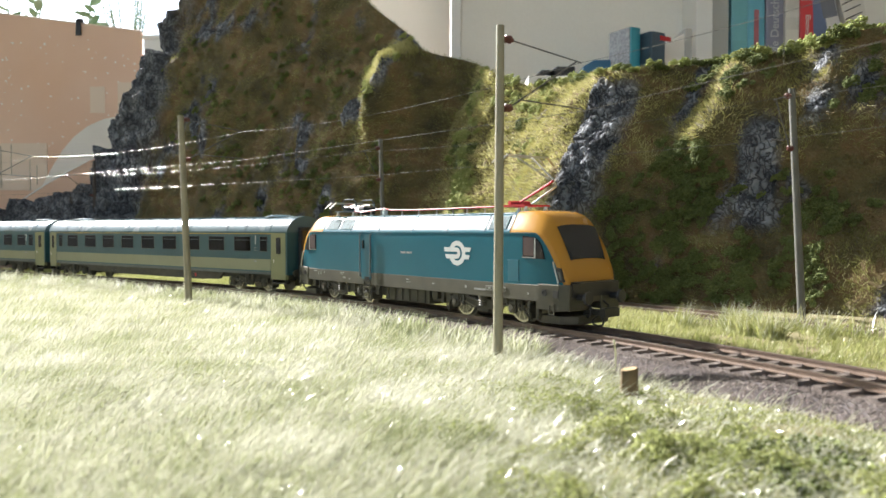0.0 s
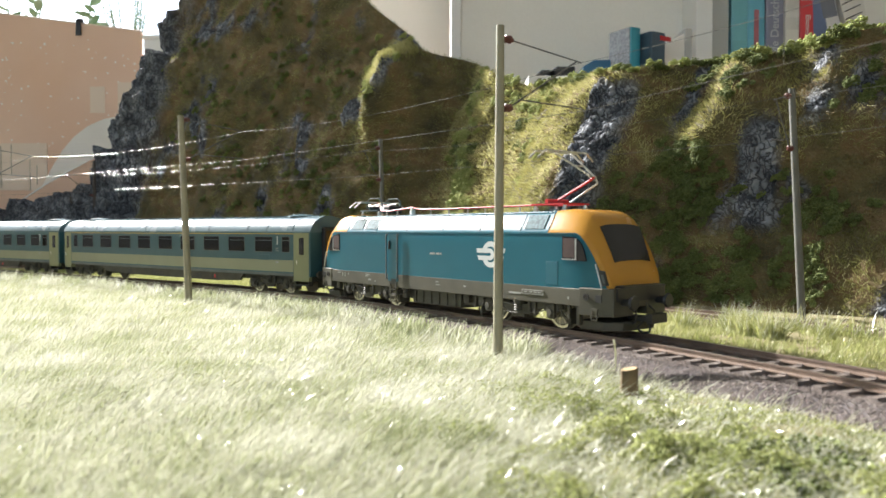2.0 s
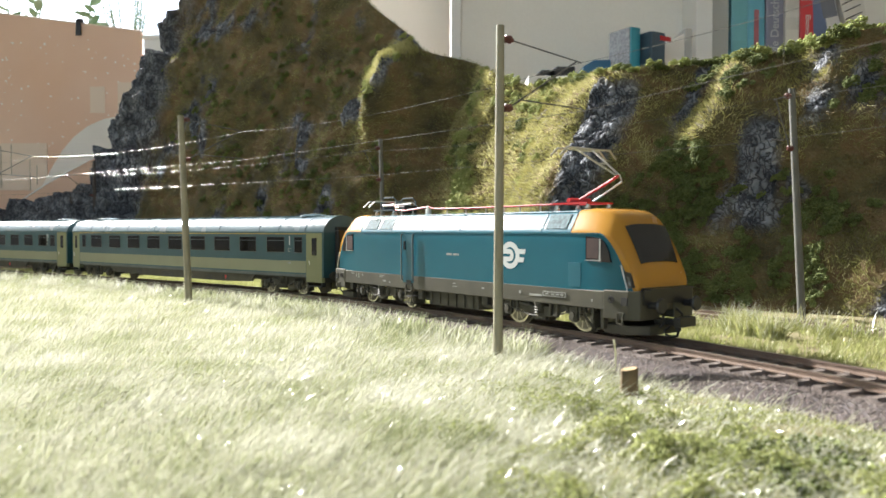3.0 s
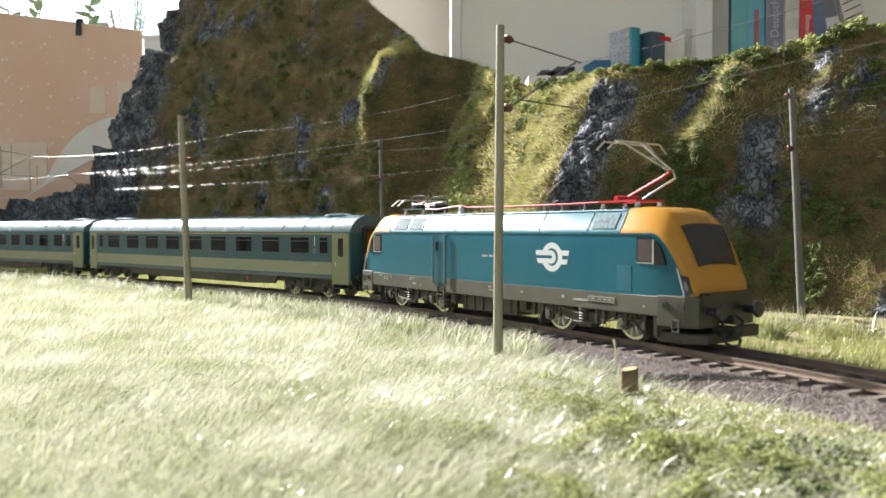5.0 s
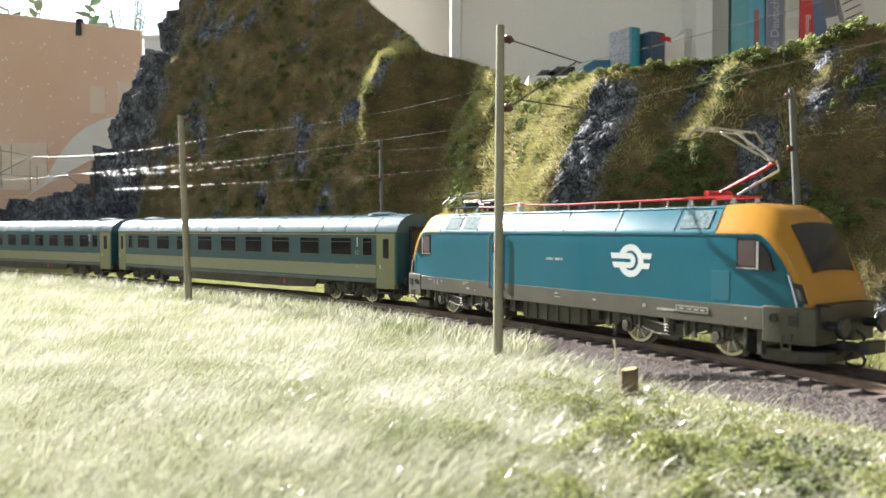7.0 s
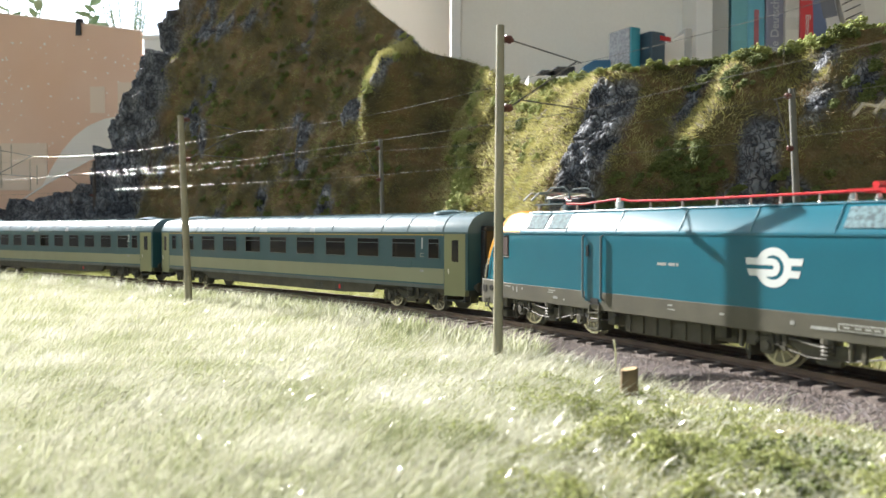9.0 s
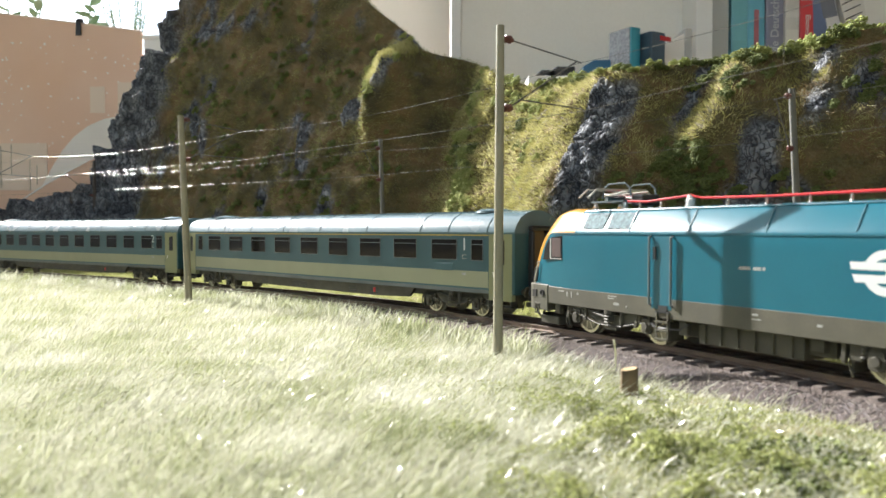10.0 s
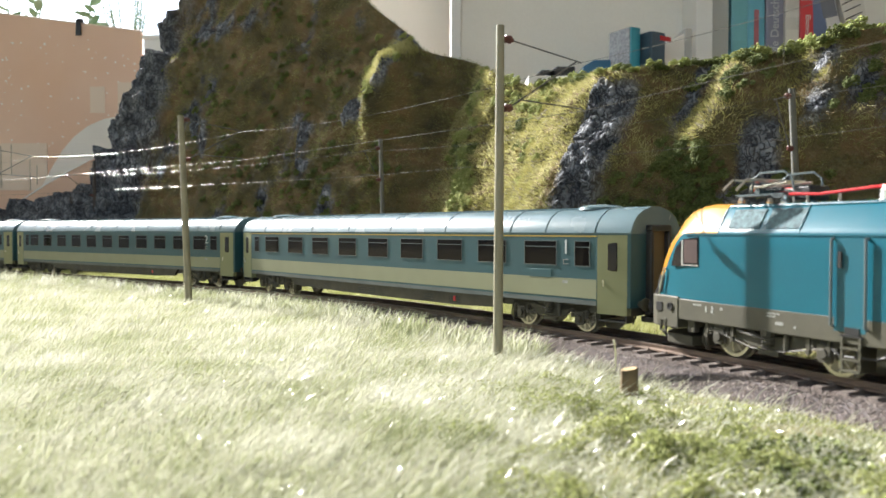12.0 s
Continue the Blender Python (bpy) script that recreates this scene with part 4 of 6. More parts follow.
def locomotive():
    t = thing("locomotive", "turquoise and amber model electric locomotive with red roof line", "locomotive")
    WHEELS[t] = []
    cols = []
    nose = [(0, 17.2, 37, 46), (20, 17.2, 37, 46), (45, 17.2, 37, 46), (70, 17.2, 37, 46), (76, 17.2, 37, 46.2), (81, 17.15, 37, 46.5), (86, 17.0, 37, 46.0), (90, 16.8, 36.6, 44.8), (93, 16.5, 35.6, 42.8), (95, 16.2, 34.0, 40.4), (96.7, 16.0, 31.8, 37.4), (98.4, 15.7, 29.0, 33.8), (100, 15.4, 26.0, 30.2), (101.2, 15.1, 23.6, 27.0), (102.2, 14.8, 21.6, 24.6), (102.9, 14.2, 19.8, 22.4), (103.3, 13.4, 18.6, 20.2)]
    rings = [body_ring(-x, w, 16.6, zg, zr) for x, w, zg, zr in nose[::-1]] + [body_ring(x, w, 16.6, zg, zr) for x, w, zg, zr in nose[1:]]
    body = part("body", Geo().loft(rings), M_LOCO, t, smooth=True)
    # underframe skirt
    sk = [(-104.5, 14.8), (-100, 16.4), (-90, 17.22), (90, 17.22), (100, 16.4), (104.5, 14.8)]
    poly = [(x, w) for x, w in sk] + [(x, -w) for x, w in sk[::-1]]
    part("frame", Geo().prism(poly, "z", 10.2, 16.8), M_FRAME, t, "olive grey frame skirt", bevel=0.3)
    for e in (-1, 1):
        # buffer beam blocks below each cab
        g = Geo()
        for sgn in (-1, 1):
            g.prism([(e * 90.6, sgn * 17.45), (e * 101, sgn * 16.7), (e * 105, sgn * 15), (e * 105, sgn * 4), (e * 90.6, sgn * 4)], "z", 7.2, 17.3)
        part("buffer_beam", g, M_FRAME, t, "olive grey buffer beam", bevel=0.35)
        for sgn in (-1, 1):
            part("buffer", Geo().cyl((e * 104, sgn * 10, 12.4), (e * 109, sgn * 10, 12.4), 1.3, 12).lathe((e * 109, sgn * 10, 12.4), (e, 0, 0), [(0, 2.2), (0.8, 2.8), (1.5, 2.4)], 16), M_BLACK, t)
            part("steps", Geo().box(e * 96, sgn * 16.9, 9.2, e * 99.6, sgn * 17.3, 9.8).box(e * 96.4, sgn * 16.8, 5.6, e * 99.2, sgn * 17.2, 6.1).box(e * 96.4, sgn * 17.0, 5.6, e * 96.8, sgn * 17.3, 9.6).box(e * 98.8, sgn * 17.0, 5.6, e * 99.2, sgn * 17.3, 9.6), M_FRAME, t)
            part("marker_socket", Geo().lathe((e * 94.2, sgn * 17.4, 14), (0, sgn, 0), [(0, 1.3), (0.3, 1.3), (0.32, 0.8), (0.1, 0.7)], 14), M_BLACK, t)
        # black blocks put in for the dark, shaded gap between nose and buffer beam
        part("nose_gap", Geo().prism([(e * 99, -15), (e * 102.6, -14), (e * 104, -11), (e * 104, 11), (e * 102.6, 14), (e * 99, 15)], "z", 16.7, 18.0).box(e * 104.4, -13.6, 12.6, e * 105.6, 13.6, 17.6).box(e * 103, -12, 17.6, e * 107.4, 12, 18.3), M_BLACK, t, "black band for the shaded gap below the cab front")
        part("coupling", Geo().box(e * 101, -2.2, 5.2, e * 112.4, 2.2, 7.2).box(e * 111, -4.5, 5.0, e * 113.6, 4.5, 8.4).tube([(e * 109, -3.4, 5.2), (e * 106.6, -3.4, 3.4), (e * 107.2, -3.4, 1.9), (e * 109.4, -3.4, 1.4), (e * 111.6, -3.4, 1.9), (e * 112.2, -3.4, 3.6), (e * 111, -3.4, 5.2)], 0.5, 6), M_BLACK, t, "black loop coupling", bevel=0.2)
        part("snow_plough", Geo().prism([(e * 88, -14), (e * 99, -14), (e * 104.5, -9), (e * 104.5, 9), (e * 99, 14), (e * 88, 14)], "z", 1.6, 5.0), M_UNDER, t, bevel=0.5)
        # windscreen: follows the sloping cab front
        scr = []
        for x, w, zg, zr in nose[9:14]:
            scr.append([(e * (x + 0.35), y, zr + 0.25 - abs(y) ** 3 * 0.0006) for y in np.linspace(-(w - 4.7), w - 4.7, 9)])
        g = Geo()
        nn = 9
        vv = [p for r_ in scr for p in r_]
        g.add(vv, [(j * nn + i, j * nn + i + 1, (j + 1) * nn + i + 1, (j + 1) * nn + i) for j in range(len(scr) - 1) for i in range(nn - 1)])
        part("windscreen", g, M_GLASS, t, "dark raked windscreen", smooth=True)
        for sgn in (-1, 1):
            w_ = part("cab_window", Geo().prism([(e * 82.2, 27.8), (e * 82.2, 36.2), (e * 88.4, 35.6), (e * 90.0, 34.8), (e * 91.6, 33.2), (e * 92.8, 30.8), (e * 93.8, 27.0), (e * 88.3, 27.1)], "y", sgn * 16.4, sgn * 17.32), M_GLASS, t, "dark cab side window")
            part("window_frame", Geo().box(e * 88.6, sgn * 17.0, 27.2, e * 89.3, sgn * 17.42, 35.3).box(e * 82.1, sgn * 17.0, 27.3, e * 88.8, sgn * 17.4, 27.7), M_PRINT_DIM, w_)
            part("cab_blind", Geo().box(e * 82.7, sgn * 17.1, 28.2, e * 88.2, sgn * 17.36, 35.4), M_SALOON, w_, "brown cab interior behind the pane")
            part("handrail", Geo().tube([(e * 97.6, sgn * 16.0, 26), (e * 98.0, sgn * 16.6, 26), (e * 100.6, sgn * 16.4, 17.5)], 0.28, 6), M_CHROME, t)
            part("headlight", Geo().prism([(e * 98.4, 24.0), (e * 101.2, 23.6), (e * 102.6, 18.4), (e * 100.2, 18.2)], "y", sgn * 14.2, sgn * 15.75), M_BLACK, t, "dark headlight recess", bevel=0.2)
            part("lamp_glass", Geo().prism([(e * 99.6, 22.4), (e * 100.8, 22.2), (e * 101.7, 19.2), (e * 100.8, 19.2)], "y", sgn * 15.6, sgn * 15.85), M_COACH_GREY, t)
    for sgn in (-1, 1):
        part("cant_rail", Geo().box(-88, sgn * 17.0, 36.9, 88, sgn * 17.45, 37.4), M_LOCO_BLUE, t)
        # door with handrails towards the rear
        d = part("door", Geo().box(-35.0, sgn * 17.05, 13.2, -26.4, sgn * 17.28, 36.4), M_LOCO_BLUE, t)
        for x in (-35.4, -26.0):
            part("handrail", Geo().tube([(x, sgn * 17.2, 36.3), (x, sgn * 18.1, 36.1), (x, sgn * 18.1, 14.6), (x, sgn * 17.2, 14.4)], 0.4, 6), M_RAILING, d)
        part("door_handle", Geo().box(-33.9, sgn * 17.2, 29.0, -32.8, sgn * 17.9, 33), M_BLACK, d)
        part("ladder", Geo().box(-32.8, sgn * 17.2, 3.4, -32.2, sgn * 17.7, 12).box(-27.9, sgn * 17.2, 3.4, -27.3, sgn * 17.7, 12).box(-32.8, sgn * 16.9, 3.4, -27.3, sgn * 18.2, 4).box(-32.8, sgn * 16.9, 6.2, -27.3, sgn * 18.0, 6.7).box(-32.8, sgn * 16.9, 9.0, -27.3, sgn * 18.0, 9.5), M_FRAME, t)
        part("footplate", Geo().box(-33.2, sgn * 16.9, 12.0, -27, sgn * 17.7, 12.5).box(-32, sgn * 17.2, 12.6, -28, sgn * 17.45, 14.4), M_BLACK, t)
        part("hatch", Geo().box(73.6, sgn * 17.1, 17.6, 79.8, sgn * 17.27, 26.4), M_LOCO_BLUE, t, bevel=0.15)
        # emblem: winged ring with a pierced centre
        cx, cz = 41.6, 28.2
        ring = Geo()
        for mx, ra, rb, half, nseg in ((cx - 0.4, 0.6, 2.5, 90, 16), (cx, 3.35, 5.5, 171, 28)):
            rings = []
            for k in range(nseg + 1):
                ang = math.radians(-half + 2 * half * k / nseg)
                rings.append([(mx + q * math.cos(ang), y, cz + q * math.sin(ang)) for q, y in ((ra, sgn * 17.2), (rb, sgn * 17.2), (rb, sgn * 17.3), (ra, sgn * 17.3))])
            ring.loft(rings)
        for za, zb, xa, xb in ((0.6, 2.5, -8.6, -0.3), (-2.5, -0.6, -8.0, -0.3), (0.7, 2.6, 4.4, 8.6), (-2.6, -0.7, 4.4, 7.8)):
            sl = 0.5
            ring.prism([(cx + xa + (sl if za < 0 else 0), cz + za), (cx + xb, cz + za), (cx + xb + (0 if xb < 5 else sl), cz + zb), (cx + xa - 0.3, cz + zb)], "y", sgn * 17.21, sgn * 17.31)
        part("emblem", ring, M_WHITE_PRINT, t, "white winged ring emblem")
        # printed running number as a bar of its size
        part("print", Geo().box(-0.6, sgn * 17.2, 27.2, 3.2, sgn * 17.27, 28.1).box(4.2, sgn * 17.2, 27.2, 6.8, sgn * 17.27, 28.1).box(7.3, sgn * 17.2, 27.2, 8.2, sgn * 17.27, 28.1), M_PRINT_DIM, t)
        for x, z, ww, hh in ((-84, 15.2, 3.4, 0.5), (-79, 13.6, 0.7, 1.8), (-76.5, 13.4, 0.7, 2.2), (-73, 14.6, 0.9, 0.9), (-56, 15.4, 4.4, 0.35), (-56, 14.6, 3.0, 0.35), (-53, 12.6, 2.6, 0.9), (-47, 12.2, 0.7, 0.7), (4, 14.6, 2.0, 0.5), (4, 13.4, 3.0, 0.3), (24, 13.6, 1.6, 0.6), (47, 13.2, 1.2, 1.2), (53, 12.8, 7.0, 0.8), (85, 12.6, 0.7, 0.9)):
            part("stencil", Geo().box(x, sgn * 17.3, z, x + ww, sgn * 17.36, z + hh), M_PRINT_DIM, t)
        part("builder_plate", Geo().box(60.6, sgn * 17.3, 13.1, 72.6, sgn * 17.5, 15.0), M_PRINT_DIM, t)
        part("plate_field", Geo().box(61.0, sgn * 17.45, 13.4, 72.2, sgn * 17.53, 14.7), M_FRAME, t)
        for x in (62.0, 65.0, 67.6, 69.8):
            part("plate_print", Geo().box(x, sgn * 17.5, 13.8, x + 1.6, sgn * 17.56, 14.3), M_PRINT_DIM, t)
    # roof equipment
    for y in (-6.5,):
        pts = [(-58, y, 48.6), (-48, y, 48.2), (-34, y, 49.2), (-29, y, 49.6), (-24, y, 48.6), (0, y, 48.2), (40, y, 48.4), (60, y, 48.6)]
        bus = part("roof_line", Geo().tube(pts, 0.42, 6), M_RED, t, "red insulated roof cable")
        for x in (-52, -42, -14, 0, 14, 26, 36, 48, 58):
            part("insulator", Geo().lathe((x, y, 46), (0, 0, 1), [(-0.4, 0.7), (0.4, 0.4), (2.2, 0.35)], 8), M_CHROME, bus)
    part("roof_insulator", Geo().lathe((-29, -6.5, 45.6), (0, 0, 1), [(0, 1.7), (0.7, 1.7), (0.8, 1.1), (1.4, 1.7), (1.5, 1.1), (2.1, 1.7), (2.2, 1.1), (2.8, 1.7), (2.9, 1.1), (4.2, 0.9)], 12), M_WHITE, t, "ribbed grey insulator")
    for a, b in ((-71, -59.5), (-57.5, -46), (61, 72)):
        for sgn in (-1, 1):
            z0, z1, y0, y1 = 38.9, 44.4, 16.4, 13.1
            g = Geo().add([(a, sgn * (y0 + 0.3), z0), (b, sgn * (y0 + 0.3), z0), (b, sgn * (y1 + 0.3), z1), (a, sgn * (y1 + 0.3), z1), (a, sgn * (y0 - 1), z0), (b, sgn * (y0 - 1), z0), (b, sgn * (y1 - 1), z1), (a, sgn * (y1 - 1), z1)],
                          [(0, 1, 2, 3), (4, 7, 6, 5), (0, 4, 5, 1), (1, 5, 6, 2), (2, 6, 7, 3), (3, 7, 4, 0)])
            part("roof_grille", g, M_GRILLE, t, bevel=0.15)
    for x in (-74.5, -46, -20, 8, 34, 59, 74.5):
        for sgn in (-1, 1):
            part("roof_seam", Geo().tube([(x, sgn * 17.0, 37.6), (x, sgn * 16.5, 39.1), (x, sgn * 13.2, 44.5), (x, sgn * 12.0, 45.4)], 0.14, 4), M_LOCO_BLUE, t)
    for sgn in (-1, 1):
        part("roof_gutter", Geo().tube([(-74, sgn * 12.4, 45.35), (74, sgn * 12.4, 45.35)], 0.22, 5), M_LOCO_BLUE, t)
    pantograph(t, -68, False)
    pantograph(t, 65, True)
    bogies(t, (-56.9, 56.9), 36.0, 6.6, 18.2)
    for sgn in (-1, 1):
        for x, ww, z0 in ((-88, 3.0, 6.4), (-24.6, 3.4, 5.6), (32, 3.2, 6.0), (38, 2.4, 7.2), (88, 1.6, 3.0)):
            part("equipment_box", Geo().box(x, sgn * 13.6, z0, x + ww, sgn * 15.8, 10.6), M_UNDER, t, bevel=0.3)
        part("air_pipe", Geo().tube([(-102, sgn * 13, 9), (-103.5, sgn * 13, 5.6), (-101, sgn * 12.4, 3.4), (-98, sgn * 12.2, 4.0)], 0.4, 6), M_BLACK, t)
        part("brake_hose", Geo().tube([(105, sgn * 5.2, 10.4), (107.4, sgn * 5.4, 8.6), (107, sgn * 5.2, 5.4), (105.4, sgn * 4.8, 4.4)], 0.45, 6), M_BLACK, t)
        part("brake_hose", Geo().tube([(-105, sgn * 5.2, 10.4), (-107.4, sgn * 5.4, 8.6), (-107, sgn * 5.2, 5.4), (-105.4, sgn * 4.8, 4.4)], 0.45, 6), M_BLACK, t)
        part("socket", Geo().box(98.4, sgn * 16.6, 12.2, 101, sgn * 17.15, 15.0), M_BLACK, t)
        part("socket", Geo().box(-101, sgn * 16.6, 12.2, -98.4, sgn * 17.15, 15.0), M_BLACK, t)
    for sgn in (-1, 1):
        for x in (-80, -70, -44, -38, 30, 44, 66, 76, 84):
            part("hanger", Geo().box(x, sgn * 15.2, 5.2 + (x % 3), x + 1.1, sgn * 16.2, 10.6).cyl((x + 0.5, sgn * 15.4, 6.4), (x + 0.5, sgn * 16.5, 6.4), 0.7, 8), M_UNDER, t)
        part("sand_pipe", Geo().tube([(78, sgn * 14.6, 10), (80.5, sgn * 14.8, 6), (82.5, sgn * 12, 1.6)], 0.4, 6), M_UNDER, t)
        part("sand_pipe", Geo().tube([(-78, sgn * 14.6, 10), (-80.5, sgn * 14.8, 6), (-82.5, sgn * 12, 1.6)], 0.4, 6), M_UNDER, t)
        part("cable", Geo().tube([(-40, sgn * 15.8, 9.8), (-34, sgn * 16, 6.8), (-24, sgn * 16, 7.2), (-20, sgn * 15.6, 9.6)], 0.28, 5), M_BLACK, t)
    part("transformer", Geo().box(-18, -14.0, 3.6, 18, 14.0, 10.5).box(-24, -12, 5, 26, 12, 10.4).box(20, -14.2, 6.4, 24, 14.2, 10.4), M_UNDER, t, "ribbed olive grey transformer box", bevel=0.3)
    for x in range(-16, 17, 6):
        for sgn in (-1, 1):
            part("rib", Geo().box(x, sgn * 13.8, 4.0, x + 0.9, sgn * 14.6, 9.8), M_UNDER, t)
    return t


def pantograph(t, x, up):
    p = part("pantograph", Geo().box(x - 9, -7.5, 48.4, x - 8.3, 7.5, 49.1).box(x + 8.3, -7.5, 48.4, x + 9, 7.5, 49.1).box(x - 9, -7.5, 48.4, x + 9, -6.9, 49.1).box(x - 9, 6.9, 48.4, x + 9, 7.5, 49.1).cyl((x - 2, -6, 50), (x - 2, 6, 50), 1.0, 8), M_RED if up else M_RAILING, t, "red base frame" if up else "dark folded base frame")
    for a in (-8, 8):
        for b in (-6, 6):
            part("insulator", Geo().lathe((x + a, b, 45.6), (0, 0, 1), [(0, 1.3), (0.8, 1.3), (0.9, 0.8), (1.6, 1.2), (1.7, 0.8), (2.8, 0.7)], 10), M_CHROME, p)
    if up:
        knee, top = (x + 17.5, 58.8), (x + 0.5, 70.0)
        part("lower_arm", Geo().tube([(x - 2, 0, 50.2), (knee[0] - 3, 0, knee[1] - 1.6), (knee[0], 0, knee[1])], 0.6, 8), M_RED, p, "red lower arm")
        part("link_rod", Geo().tube([(x + 4, 1.5, 49.5), (knee[0] + 1.2, 0.8, knee[1] - 2.4), (knee[0] + 0.8, 0, knee[1] + 0.6)], 0.4, 6), M_CHROME, p)
        part("upper_arm", Geo().tube([(knee[0], -1, knee[1]), (top[0], -5, top[1])], 0.42, 6).tube([(knee[0], 1, knee[1]), (top[0], 5, top[1])], 0.42, 6).tube([(x + 10, -2.4, 63.8), (x + 10, 2.4, 63.8)], 0.35, 6), M_CHROME, p, "bare metal upper frame")
        hx, hz = top
    else:
        part("lower_arm", Geo().tube([(x + 8, 0, 50), (x - 4, 0, 50.6), (x - 9, 0, 51)], 0.7, 8), M_RED, p)
        part("link_rod", Geo().tube([(x + 9, 2.4, 49.6), (x - 8, 2.2, 51.8)], 0.4, 6).tube([(x + 9, -2.4, 49.6), (x - 8, -2.2, 51.8)], 0.4, 6), M_CHROME, p)
        part("spring", Geo().lathe((x - 1, -4.4, 50.2), (1, 0, 0), [(k * 0.5, 0.75 if k % 2 else 0.5) for k in range(15)], 8), M_BLACK, p)
        part("upper_arm", Geo().tube([(x - 9, -1, 51.2), (x + 8, -5, 52.2)], 0.42, 6).tube([(x - 9, 1, 51.2), (x + 8, 5, 52.2)], 0.42, 6), M_CHROME, p)
        part("guard_hoop", Geo().tube([(x - 4, -6, 50), (x - 3.4, -6, 53.6), (x - 1, -6, 55.2), (x + 8, -6, 55.2), (x + 10.4, -6, 53.4), (x + 11, -6, 50)], 0.35, 6).tube([(x - 4, 6, 50), (x - 3.4, 6, 53.6), (x - 1, 6, 55.2), (x + 8, 6, 55.2), (x + 10.4, 6, 53.4), (x + 11, 6, 50)], 0.35, 6), M_RAILING, p)
        part("drive_box", Geo().box(x + 9, -4, 47, x + 15, 4, 51), M_BLACK, p, bevel=0.6)
        hx, hz = x - 3, 53.2
    head = []
    for o in (-2.6, 2.6):
        head.append([(hx + o, y, hz - (0 if abs(y) < 12 else (abs(y) - 12) * 0.8)) for y in (-16, -14, -12, 0, 12, 14, 16)])
    part("pan_head", Geo().tube(head[0], 0.42, 6).tube(head[1], 0.42, 6).tube([(hx - 2.6, -7, hz), (hx + 2.6, -7, hz)], 0.35, 6).tube([(hx - 2.6, 7, hz), (hx + 2.6, 7, hz)], 0.35, 6), M_CHROME, p)


def bogies(t, pivots, base, r, wide):
    """Side frames hung above the axles, boxes, coil springs, dampers, brake gear; the wheels stand clear below."""
    for px in pivots:
        for sgn in (-1, 1):
            y0, y1 = sgn * (wide - 4.6), sgn * (wide - 3.0)
            hb = base / 2
            out = [(px - hb - 5.5, 8.0), (px - hb - 5, 10.2), (px - 7, 10.4), (px - 4.5, 8.8), (px + 4.5, 8.8), (px + 7, 10.4), (px + hb + 5, 10.2), (px + hb + 5.5, 8.0), (px + hb + 2.4, 7.4), (px + hb - 5, 7.8), (px + 6.5, 5.2), (px - 6.5, 5.2), (px - hb + 5, 7.8), (px - hb - 2.4, 7.4)]
            f = part("bogie_frame", Geo().prism(out, "y", y0, y1), M_UNDER, t, bevel=0.25)
            for e in (-1, 1):
                xx = px + e * hb
                part("axle_box", Geo().prism([(xx - 2.2, r - 1.6), (xx - 1.2, r - 2.4), (xx + 1.2, r - 2.4), (xx + 2.2, r - 1.6), (xx + 2.0, r + 2.6), (xx - 2.0, r + 2.6)], "y", sgn * (wide - 3.6), sgn * (wide - 2.2)).cyl((xx, sgn * (wide - 2.3), r), (xx, sgn * (wide - 1.4), r), 1.4, 12), M_UNDER, f, bevel=0.2)
                for k in (-3.4, 3.4):
                    part("spring", Geo().lathe((xx + k, sgn * (wide - 2.9), r + 0.4), (0, 0, 1), [(0, 0.9), (0.5, 0.65), (1.0, 0.9), (1.5, 0.65), (2.0, 0.9), (2.5, 0.65), (3.0, 0.9)], 8), M_UNDER, f)
                part("brake_gear", Geo().box(xx + e * (r + 0.6), sgn * 7, 2.6, xx + e * (r + 1.6), sgn * (wide - 5), 8.6).tube([(xx + e * (r + 1.1), sgn * (wide - 4.4), 8.4), (xx + e * (r + 1.6), sgn * (wide - 4.2), 4.4), (xx + e * (r + 0.6), sgn * (wide - 4.6), 1.6)], 0.32, 5), M_UNDER, f)
            part("damper", Geo().cyl((px - hb * 0.6, sgn * (wide - 2.3), 9.4), (px + 1, sgn * (wide - 2.0), 7.6), 0.62, 8).cyl((px + hb * 0.35, sgn * (wide - 2.4), 5.6), (px + hb * 0.35, sgn * (wide - 2.4), 10.2), 0.7, 8), M_UNDER, f)
            part("bolster_spring", Geo().lathe((px, sgn * (wide - 2.6), 6.2), (0, 0, 1), [(0, 2.0), (0.5, 1.6), (1, 2.0), (1.5, 1.6), (2, 2.0), (2.5, 1.6), (3.0, 2.0), (4.4, 2.0)], 10).box(px - 3.4, sgn * (wide - 4.4), 3.6, px + 3.4, sgn * (wide - 2.6), 5.0), M_UNDER, f)
            part("pipe", Geo().tube([(px - hb - 4, sgn * (wide - 2.6), 8.6), (px - hb * 0.3, sgn * (wide - 2.2), 5.0), (px + hb * 0.3, sgn * (wide - 2.2), 5.2), (px + hb + 4, sgn * (wide - 2.6), 8.8)], 0.26, 5), M_UNDER, f)
        for e in (-1, 1):
            wheelset(t, px + e * base / 2, r, WHEELS[t])


